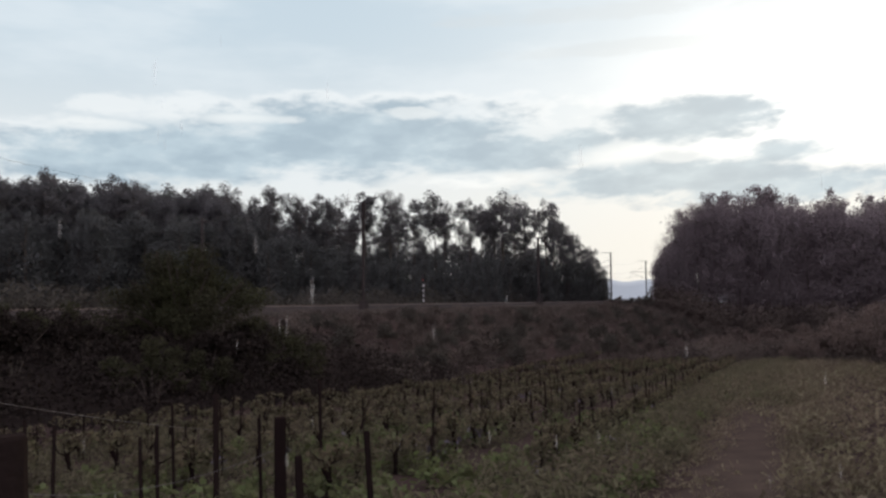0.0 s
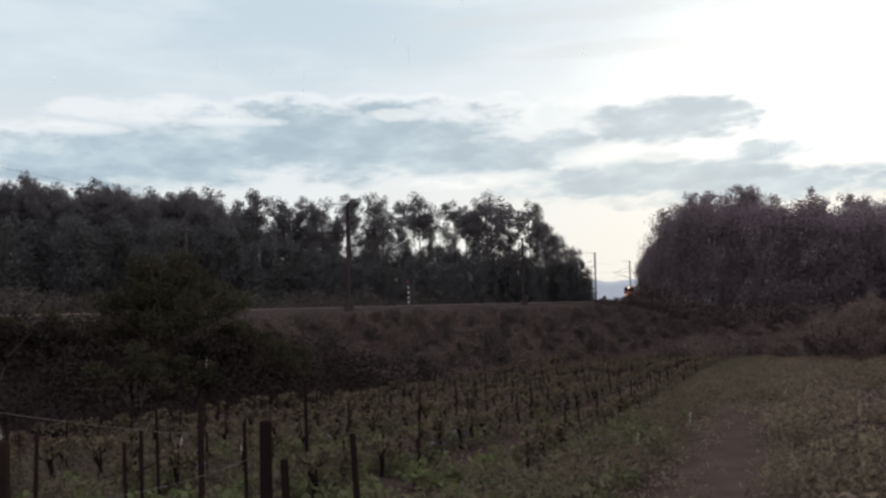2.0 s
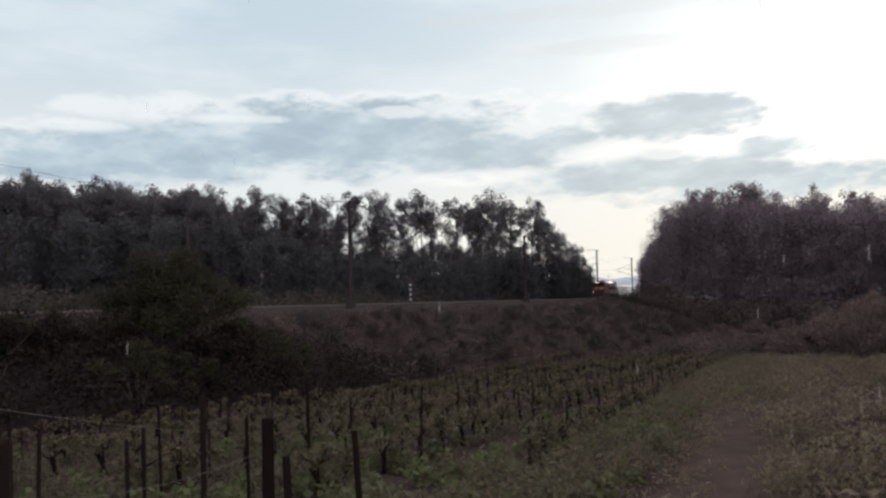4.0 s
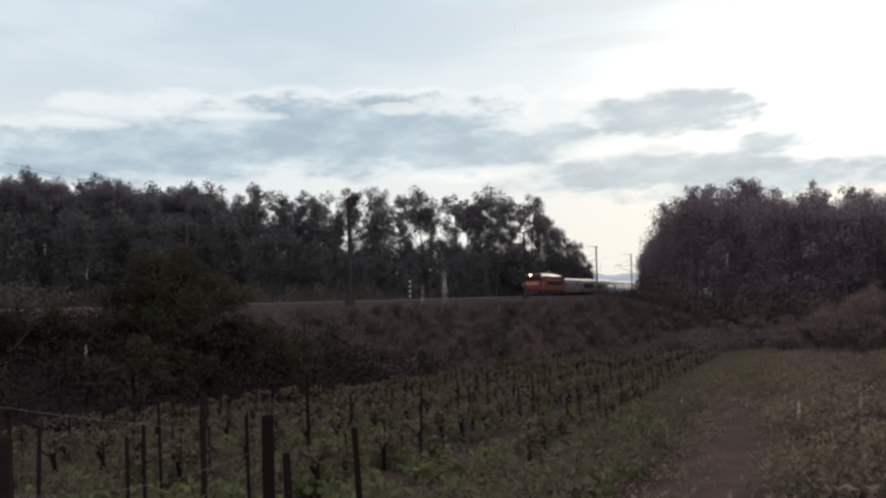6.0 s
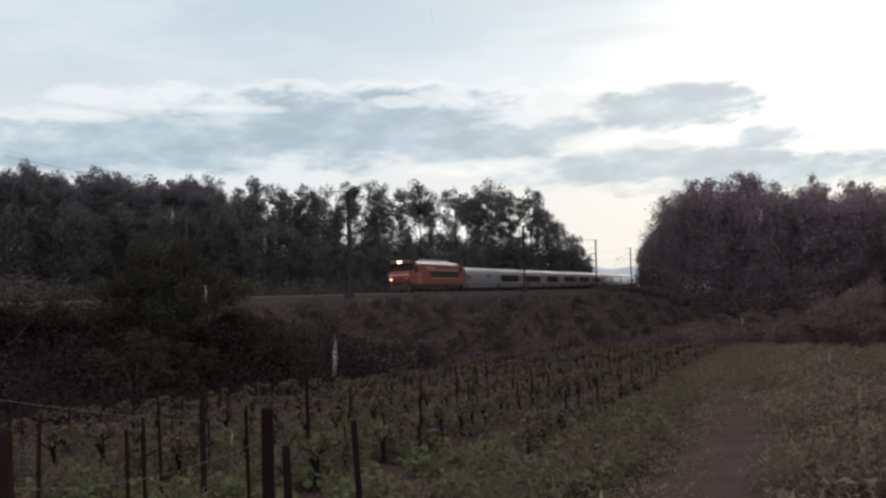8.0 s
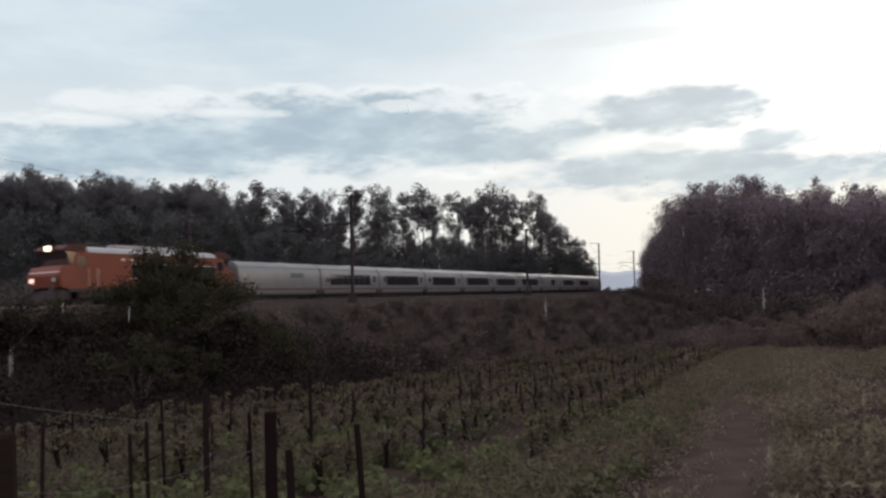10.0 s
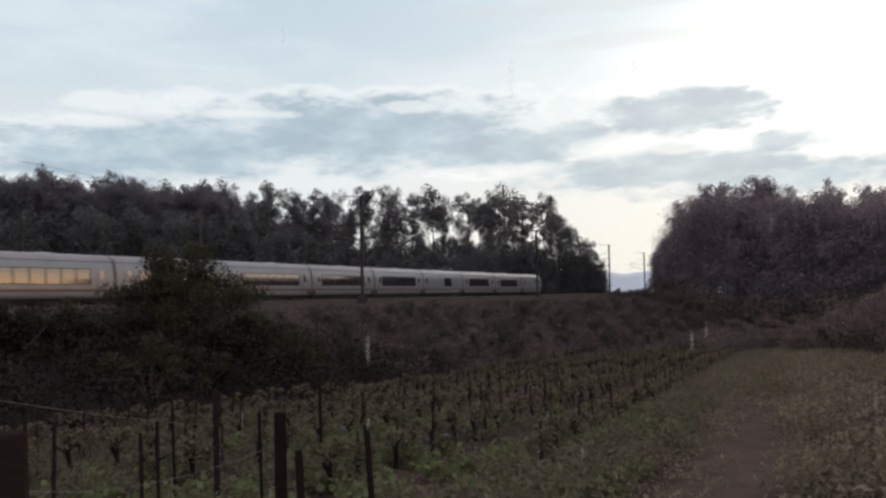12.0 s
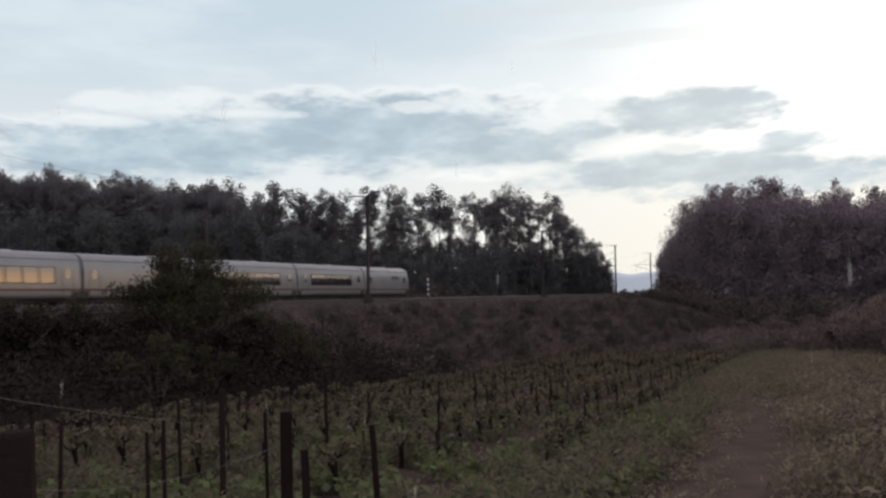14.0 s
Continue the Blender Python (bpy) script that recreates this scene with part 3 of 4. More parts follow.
# ---- the bank ----
def bush(name, seed, wide, high, material, label, count=2600, size=0.09, stems=9):
    rng = np.random.default_rng(seed)
    thing = new(name)
    bm = bmesh.new()
    lobes = []
    for i in range(stems):
        a, q = rng.uniform(0, 2 * math.pi), rng.uniform(0.15, 0.95)
        tip = (0.5 * wide * q * math.cos(a), 0.5 * wide * q * math.sin(a), high * (1.02 - 0.45 * q * q) * rng.uniform(0.75, 0.95))
        tube([(0.05 * math.cos(a), 0.05 * math.sin(a), -0.2), (tip[0] * 0.4, tip[1] * 0.4, tip[2] * 0.55), tip], [0.016 * high, 0.01 * high, 0.003 * high], 5, bm)
        for k in range(3):
            r = rng.uniform(0.07, 0.13) * wide
            lobes.append((tip[0] * rng.uniform(0.6, 1.1), tip[1] * rng.uniform(0.6, 1.1), tip[2] * rng.uniform(0.4, 1.0), r, r, r * 0.8))
    part("wood", bm, M_BARK, thing)
    part("foliage", leaf_mesh("foliage", *leaves(rng, lobes, count, size), material), material, thing)
    return tagged(thing, label, "bush")


def build_bank():
    rng = np.random.default_rng(21)
    big = bush("large_bush", 3, 6.3, 4.9, M_BUSH, "large loose green bush on the bank before the track", 22000, 0.07, 34)
    x, y = -10.6, 33.0
    big.matrix_basis = pose(x, y, gz(x, y), 0, 0, 20)
    protos = [bush("bank_bush", 40 + i, 2.8, 1.6, (M_SCRUB, M_LOW)[i % 2], "low tangled bush on the railway bank", 2200, 0.055, 8) for i in range(4)]
    used = set()
    # bushes of the left bank, most with its shade put into their leaves
    shades = [bush("shaded_bush", 140 + i, 3.0, 1.9, M_SHADED_BRAMBLE if i else M_BUSH, "dark leafy bush on the shaded bank", 3000, 0.06, 9) for i in range(3)]
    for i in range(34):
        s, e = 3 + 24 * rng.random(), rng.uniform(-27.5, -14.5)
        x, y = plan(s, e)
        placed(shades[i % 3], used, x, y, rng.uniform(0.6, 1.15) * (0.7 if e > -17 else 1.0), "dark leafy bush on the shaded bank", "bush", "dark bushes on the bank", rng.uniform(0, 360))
    # tangled ribs that run slantwise down the bank
    for rib in range(2, 18):
        s0 = 19 + 6.2 * rib + rng.uniform(-1.5, 1.5)
        for k in range(9):
            s, e = s0 + 0.95 * k + rng.uniform(-0.5, 0.5), -15.0 - 1.6 * k + rng.uniform(-0.5, 0.5)
            x, y = plan(s, e)
            if math.hypot(x + 10.3, y - 33) < 2.5 or rng.random() < 0.15:
                continue
            placed(protos[(rib + k) % 4], used, x, y, rng.uniform(0.75, 1.15) * (0.75 if k < 2 else 1.05), "low tangled bush on the railway bank", "bush", "bushes on the bank", rng.uniform(0, 360))
    for a, r, k in ((11.3, 150, 1.1), (11.9, 156, 1.2), (12.5, 153, 1.3), (13.1, 158, 1.5), (13.7, 155, 1.6), (14.3, 160, 1.9), (14.9, 154, 2.0), (15.6, 158, 2.2), (16.6, 150, 2.0), (17.6, 140, 1.9)):
        x, y = r * math.sin(radians(a)), r * math.cos(radians(a))
        placed(protos[int(r) % 4], used, x, y, k, "rounded dark bush beside the railway bank", "bush", "bushes on the bank", 40 * a)
    lobes = []
    for i in range(5200):
        s, e = rng.uniform(-12, 190), -29.8 + 20.5 * rng.random() ** 1.15
        between = abs(((s - 19 + 0.54 * (e + 12.5)) / 6.2 + 0.5) % 1.0 - 0.5)
        if (s < rng.uniform(26, 40) and e < -12) or (s < 112 and e < -11.5 and between > 0.2 and rng.random() < 0.75):
            continue
        x, y = plan(s, e)
        r = rng.uniform(0.25, 0.8)
        lobes.append((x, y, gz(x, y) + 0.35 * r, r, r, r * 0.8))
    tagged(new("bank_scrub", leaf_mesh("bank_scrub", *leaves(rng, lobes, 230000, 0.088, 1.6, 0.36), M_SCRUB)), "brambles, bracken and dry grass over the bank", "scrub", kind="stuff")
    lobes = []
    for i in range(1500):
        s, e = rng.uniform(-12, 200), rng.uniform(-12, -4.6)
        x, y = plan(s, e)
        r = rng.uniform(0.15, 0.42)
        lobes.append((x, y, gz(x, y) + 0.3 * r, r, r, r))
    tagged(new("crest_grass", leaf_mesh("crest_grass", *leaves(rng, lobes, 80000, 0.08, 2.2, 0.22), M_LOW)), "dry pale grass along the foot of the ballast", "grass", kind="stuff")
    # brambles over the steep foot of the bank, their colour darkened for its shade
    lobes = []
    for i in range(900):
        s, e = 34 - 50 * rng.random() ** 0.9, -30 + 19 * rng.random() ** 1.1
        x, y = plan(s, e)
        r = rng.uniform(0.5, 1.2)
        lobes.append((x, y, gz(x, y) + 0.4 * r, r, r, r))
    tagged(new("brambles", leaf_mesh("brambles", *leaves(rng, lobes, 130000, 0.055, 1.0, 0.75), M_SHADED_BRAMBLE)), "dense dark brambles over the foot of the bank", "brambles", kind="stuff")
    # brown brush between the field and the wood
    tall_brush = [bush("brush_bush", 90 + i, 4.6, 3.5, M_REED, "tall brown bush at the field's end", 5200, 0.075, 14) for i in range(3)]
    for i, (r, n, k) in enumerate(((58, -3.0, 0.95), (55, -5.2, 1.15), (60, -7.0, 1.25), (53, -8.6, 1.1), (58, -10.8, 1.3), (52, -12.5, 1.1), (57, -15.0, 1.3), (51, -17.5, 1.2), (56, -20.5, 1.3), (52, -24, 1.2), (64, -1.0, 0.7), (70, -3.5, 0.9), (72, 0.6, 0.65), (80, 2.4, 0.7), (86, 5.0, 0.7), (92, 7.5, 0.75), (84, -1.5, 1.0), (92, 1.5, 1.0), (98, 4.5, 1.0), (74, -7, 1.2), (88, -5, 1.2), (76, -12, 1.2))):
        x, y = field_place(r, n)
        placed(tall_brush[i % 3], used, x, y, k, "tall brown bush at the field's end", "bush", "bushes at the field's end", 70.0 * i)
    lobes = []
    for i in range(900):
        r, n = rng.uniform(54, 90), rng.uniform(-34, 9.0)
        if n > -2.5:
            r = rng.uniform(66, 104)
        x, y = field_place(r, n)
        q = rng.uniform(0.5, 1.3)
        lobes.append((x, y, gz(x, y) + 0.6 * q, q, q, q * 1.1))
    tagged(new("dry_brush", leaf_mesh("dry_brush", *leaves(rng, lobes, 150000, 0.10, 1.3, 0.4), M_SCRUB)), "tall brown dry brush at the field's end", "brush", kind="stuff")


build_bank()


# ---- the vineyard ----
def vine(seed):
    rng = np.random.default_rng(seed)
    thing = new("grape_vine")
    pts = [(0, 0, -0.1), (rng.uniform(-0.05, 0.05), rng.uniform(-0.05, 0.05), 0.2), (rng.uniform(-0.07, 0.07), rng.uniform(-0.07, 0.07), 0.40)]
    bm = tube(pts, [0.045, 0.036, 0.04], 6)
    lobes = []
    for k in range(5):
        q = rng.uniform(-0.36, 0.36)
        tip = (q, rng.uniform(-0.13, 0.13), rng.uniform(0.44, 0.68))
        tube([pts[-1], (q * 0.5, tip[1] * 0.5, 0.46), tip], [0.018, 0.012, 0.006], 4, bm)
        lobes.append((tip[0], tip[1], tip[2] - 0.06, 0.17, 0.16, 0.13))
    part("trunk", bm, M_WOOD, thing, "dark gnarled vine trunk")
    part("foliage", leaf_mesh("foliage", *leaves(rng, lobes, 150, 0.042, 1.0, 0.75, False), M_VINE), M_VINE, thing, "sparse yellow-green autumn leaves")
    part("stake", tube([(0.1, 0.03, -0.1), (0.1 + rng.uniform(-0.05, 0.05), 0.03, rng.uniform(0.6, 0.92))], [0.02, 0.017], 5), M_WOOD, thing, "thin wooden stake")
    return thing


ROWS_N = (3.1, 5.1, 7.25, 9.35, 11.45, 13.5)


def build_vines():
    rng = np.random.default_rng(33)
    protos = [vine(70 + i) for i in range(8)]
    used = set()
    trunks, lobes = bmesh.new(), []
    for k, n in enumerate(ROWS_N):
        r = (11.0, 8.6, 8.0, 8.0, 8.6, 9.5)[k]
        while r < 68:
            x, y = field_place(r + rng.uniform(-0.12, 0.12), n + 0.016 * max(r - 24, 0) + rng.uniform(-0.09, 0.09))
            if r < 40:
                placed(protos[rng.integers(8)], used, x, y, rng.uniform(0.7, 0.98), "low grape vine with autumn leaves beside a stake", "grape vine", "vines in rows", 90 - 22 + rng.uniform(-15, 15))
            else:
                z = gz(x, y)
                tube([(x, y, z - 0.1), (x + rng.uniform(-0.08, 0.08), y, z + 0.45)], [0.045, 0.04], 5, trunks)
                tube([(x + 0.1, y, z - 0.1), (x + 0.1, y, z + rng.uniform(0.6, 0.9))], [0.02, 0.017], 4, trunks)
                for j in range(3):
                    lobes.append((x + rng.uniform(-0.3, 0.3), y + rng.uniform(-0.3, 0.3), z + rng.uniform(0.4, 0.62), 0.2, 0.2, 0.15))
            r += 0.8 if r < 30 else 0.95
    far = tagged(new("far_vines"), "rows of low vines in autumn leaf, far down the field", "vines", kind="stuff")
    part("trunks", trunks, M_WOOD, far)
    part("foliage", leaf_mesh("foliage", *leaves(rng, lobes, 26000, 0.05, 1.0, 0.75), M_VINE), M_VINE, far)


def clumps(name, rng, count, where, radius, leaf_count, size, material, label, flat=1.5, slim=0.3, three=False):
    lobes = []
    for i in range(count):
        r, n = where()
        x, y = field_place(r, n)
        q = rng.uniform(*radius)
        lobes.append((x, y, gz(x, y) + 0.4 * q, q, q, q * 0.8))
    tagged(new(name, leaf_mesh(name, *leaves(rng, lobes, leaf_count, size, flat, slim, three), material)), label, "weeds", kind="stuff")


WEED_RNG = np.random.default_rng(46)


def WEED_PLACE():
    return 6.5 + 13 * WEED_RNG.random() ** 1.3, WEED_RNG.uniform(1.6, 9.0)


def build_weeds():
    rng = np.random.default_rng(44)
    clumps("green_weeds", rng, 700, lambda: (3 + 60 * rng.random() ** 1.5, rng.uniform(1.45, 3.0)), (0.14, 0.42), 52000, 0.045, M_WEED, "green weeds between the path and the vines")
    clumps("vineyard_weeds", rng, 1300, lambda: (4 + 64 * rng.random() ** 1.5, rng.choice(ROWS_N) + rng.normal(0.25, 0.33)), (0.12, 0.36), 80000, 0.046, M_WEED, "green weeds between the rows of vines")
    clumps("dry_weeds", rng, 850, lambda: (5 + 52 * rng.random() ** 1.35, -0.15 - 24 * rng.random() ** 1.25), (0.16, 0.60), 150000, 0.050, M_DRY, "dry brownish weeds beside the path", 1.5, 0.36, True)
    clumps("path_weeds", rng, 800, lambda: (4 + 56 * rng.random() ** 1.2, rng.choice([-0.1, 1.25]) + rng.normal(0, 0.2)), (0.06, 0.24), 22000, 0.032, M_DRY, "sparse weeds on the path")
    clumps("end_weeds", rng, 420, lambda: (62 - 40 * rng.random() ** 1.5, rng.normal(0.7, 0.8)), (0.2, 0.6), 30000, 0.055, M_WEED, "green weeds over the far end of the path")
    clumps("end_dry_weeds", rng, 260, lambda: (62 - 44 * rng.random() ** 1.3, rng.normal(0.6, 0.8)), (0.15, 0.5), 16000, 0.05, M_DRY, "dry weeds over the far end of the path")
    clumps("tangled_weeds", rng, 520, lambda: (6.5 + 12 * rng.random(), rng.uniform(4.5, 13.5)), (0.12, 0.30), 34000, 0.045, M_WEED, "tangled weeds between the nearer vines")
    clumps("dark_row_weeds", rng, 700, lambda: (8 + 48 * rng.random() ** 1.3, -3.2 - 2.7 * rng.integers(0, 5) + rng.uniform(-0.3, 0.3)), (0.25, 0.6), 30000, 0.06, M_VINE, "untrimmed rows of low plants in the far field")


build_vines()
build_weeds()
SCRAP_RNG = np.random.default_rng(52)
clumps("plastic_scraps", SCRAP_RNG, 60, lambda: (10.5 + 22 * SCRAP_RNG.random() ** 1.4, SCRAP_RNG.choice([2.9, 5.5, 8.1]) + SCRAP_RNG.normal(0, 0.25)), (0.1, 0.22), 420, 0.075, M_SCRAP, "pale violet plastic scraps at the foot of the vines", 0.6, 0.7)
clumps("broad_leaf_weeds", np.random.default_rng(47), 300, WEED_PLACE, (0.12, 0.30), 11000, 0.05, M_FRESH, "bright green broad-leaved weeds near the path", 1.0, 0.8)


def build_posts():
    # x, y, thickness, top height over the eye
    for x, y, rad, top, lean in ((-1.38, 2.60, 0.052, -0.34, 1), (-1.13, 5.40, 0.040, -0.65, 2), (-1.13, 6.20, 0.031, -1.04, -1), (-0.64, 6.60, 0.026, -0.93, -2), (-2.43, 8.60, 0.030, -0.79, -1), (-2.82, 8.00, 0.018, -1.00, 0), (-1.88, 12.00, 0.026, -0.92, 1), (-3.19, 9.60, 0.017, -0.96, 1), (-3.92, 8.20, 0.020, -1.00, -1), (-3.74, 7.40, 0.016, -0.84, 2), (1.95, 10.50, 0.030, -1.91, 0), (-1.72, 7.50, 0.016, -0.91, -2), (-2.60, 7.00, 0.017, -0.97, 1)):
        z0 = gz(x, y)
        h = EYE + top - z0
        thing = new("vineyard_post")
        part("shaft", tube([(0, 0, -0.3), (0.004, 0.003, h * 0.5), (0, 0, h - 0.012), (0, 0, h)], [rad * 1.05, rad, rad * 0.97, rad * 0.88], 12), M_WOOD, thing)
        thing.matrix_basis = pose(x, y, z0, 0, lean, 40 * x)
        tagged(thing, "weathered brown wooden vineyard post", "post", "vineyard posts")


def hang(name, a, b, sag, rad, material, label, group):
    a, b = Vector(a), Vector(b)
    pts = []
    for i in range(15):
        f = i / 14
        p = a.lerp(b, f)
        p.z -= 4 * sag * f * (1 - f)
        pts.append(p)
    me = tube(pts, [rad] * 15, 5)
    ob = part(name, me, material, None, label)
    return tagged(ob, label, "wire", group)


build_posts()
hang("vineyard_wire", (-3.44, 5.00, 1.34), (-2.44, 8.60, 0.50), 0.04, 0.002, M_WIRE, "thin slack wire between vineyard posts", "vineyard wires")
hang("vineyard_wire", (-2.85, 5.60, 0.52), (-1.14, 5.40, 0.79), 0.10, 0.002, M_WIRE, "thin slack wire between vineyard posts", "vineyard wires")


# ---- railway equipment ----
MASTS = (-31.4, 18.6, 68.6, 121.4, 168.3, 209.3, 262.0)


def build_mast(s):
    thing = tagged(new("catenary_mast"), "dark slim catenary mast with a cantilever over the track", "mast", "catenary masts")
    h = 9.75
    bm = boxes((-0.02, 0.02, -0.11, 0.11, -0.7, h), (-0.09, 0.09, -0.13, -0.11, -0.7, h), (-0.09, 0.09, 0.11, 0.13, -0.7, h))
    part("post", bm, M_MAST, thing)
    part("foot", boxes((-0.35, 0.35, -0.35, 0.35, -0.7, 0.12), bevel=0.02), M_BALLAST, thing, "grimy concrete foot")
    part("top_arm", tube([(0, -0.4, h - 0.15), (0, 2.0, h + 0.1)], [0.05, 0.04], 6), M_MAST, thing)
    part("upper_bracket", tube([(0, 0.1, 6.9), (0, 4.0, 7.0)], [0.04, 0.035], 6), M_MAST, thing)
    part("stay", tube([(0, 0.1, 8.3), (0, 3.6, 7.0)], [0.025, 0.025], 5), M_MAST, thing)
    part("lower_bracket", tube([(0, 0.1, 5.4), (0, 4.2, 6.9)], [0.04, 0.03], 6), M_MAST, thing)
    part("steady_arm", tube([(0, 2.5, 5.9), (0, 4.7, 5.55)], [0.02, 0.02], 5), M_MAST, thing)
    for z, ln in ((5.4, 0.28), (6.9, 0.3)):
        part("insulator", tube([(0, 0.15, z), (0, 0.15 + ln, z + 0.05)], [0.07, 0.07], 8), M_BLACK, thing)
    x, y = plan(s, -4.7)
    thing.matrix_basis = pose(x, y, 2.7, 1.5, 0, 90 - 24.8)
    return thing


def build_lines():
    for s in MASTS:
        build_mast(s)
    for e, z, rad, name, label in ((0.0, 5.55 + 2.7, 0.008, "contact_wire", "thin contact wire over the track"), (-0.7, 7.0 + 2.7, 0.009, "carrying_wire", "thin carrying wire of the catenary"), (-2.7, 9.8 + 2.7, 0.008, "feeder_wire", "thin feeder wire along the mast tops")):
        for a, b in zip(MASTS, MASTS[1:]):
            hang(name, (*plan(a, e), z), (*plan(b, e), z), {"contact_wire": 0.02, "carrying_wire": 0.7, "feeder_wire": 1.7}[name], rad, M_MAST, label, "overhead wires")


def build_signal():
    thing = tagged(new("railway_signal"), "railway signal on a black and white banded post", "railway signal")
    for i in range(9):
        part("band", boxes((-0.08, 0.08, -0.08, 0.08, 0.1 + 0.32 * i, 0.42 + 0.32 * i)), M_SIGN if i % 2 else M_BLACK, thing)
    part("head", boxes((-0.12, 0.12, -0.24, 0.24, 3.0, 4.1), bevel=0.05), M_BLACK, thing, "black signal head")
    for z in (3.25, 3.55, 3.85):
        part("lens", tube([(-0.12, 0, z), (-0.24, 0, z)], [0.09, 0.1], 12), M_RED if z == 3.25 else M_GREY, thing)
    part("foot", boxes((-0.25, 0.25, -0.25, 0.25, -0.4, 0.1), bevel=0.02), M_CONC, thing)
    x, y = plan(97.6, 2.4 + 0.9)
    thing.matrix_basis = pose(x, y, 2.5, 1.5, 0, 90 - 24.8)


def build_poles():
    for s, e, h in ((68.6, 15.0, 10.6),):
        thing = tagged(new("utility_pole"), "dark wooden utility pole before the trees", "pole")
        part("shaft", tube([(0, 0, -0.5), (0, 0, h)], [0.16, 0.11], 9), M_MAST, thing)
        part("crossarm", boxes((-0.06, 0.06, -0.8, 0.8, h - 0.5, h - 0.38)), M_MAST, thing)
        x, y = plan(s, e)
        thing.matrix_basis = pose(x, y, gz(x, y), 0, 0, 60)
    x, y = plan(120.3, -5.6)
    thing = tagged(new("marker_post"), "short dark lineside marker post", "post")
    part("shaft", boxes((-0.07, 0.07, -0.07, 0.07, -0.3, 2.2), bevel=0.01), M_MAST, thing)
    part("cap", boxes((-0.09, 0.09, -0.09, 0.09, 2.2, 2.26), bevel=0.01), M_MAST, thing)
    thing.matrix_basis = pose(x, y, gz(x, y), 0, 0, 60)


build_lines()
build_signal()
build_poles()


# ---- the train: x forward, y to its left, z over the rails ----
SIDE = [(1.41, 0.40), (1.45, 0.62), (1.46, 0.95), (1.47, 1.30), (1.46, 1.75), (1.43, 2.20), (1.38, 2.55), (1.28, 2.86), (1.12, 3.08), (0.85, 3.25), (0.45, 3.35)]


def half_width(z):
    zs, ys = [p[1] for p in SIDE], [p[0] for p in SIDE]
    return float(np.interp(z, zs, ys))


def shell(x0, x1, pts, cap=True):
    """A skin through a row of (y, z) points, drawn from x0 to x1."""
    bm = bmesh.new()
    a = [bm.verts.new((x0, y, z)) for y, z in pts]
    b = [bm.verts.new((x1, y, z)) for y, z in pts]
    for i in range(len(pts) - 1):
        bm.faces.new((a[i], a[i + 1], b[i + 1], b[i]))
    for f in bm.faces:
        f.smooth = True
    if cap:
        bm.faces.new([bm.verts.new(v.co) for v in a[::-1]])
        bm.faces.new([bm.verts.new(v.co) for v in b])
    return bm


def side_panel(x0, x1, z0, z1, sign, proud):
    """A panel that follows the curved side."""
    bm = bmesh.new()
    zs = np.linspace(z0, z1, 4)
    a = [bm.verts.new((x0, sign * (half_width(z) + proud), z)) for z in zs]
    b = [bm.verts.new((x1, sign * (half_width(z) + proud), z)) for z in zs]
    for i in range(3):
        bm.faces.new((a[i], a[i + 1], b[i + 1], b[i])[::-int(sign)])
    back = bmesh.ops.extrude_face_region(bm, geom=list(bm.faces))
    bmesh.ops.translate(bm, verts=[g for g in back["geom"] if isinstance(g, bmesh.types.BMVert)], vec=(0, -sign * 0.03, 0))
    bmesh.ops.recalc_face_normals(bm, faces=list(bm.faces))
    return bm


def wheel(thing, x, y, r):
    w = part("wheel", disc(x, y, r, r, 0.13), M_UNDER, thing)
    part("hub", disc(x, y * 1.06, r, r * 0.35, 0.1, 12), M_RAIL, w)


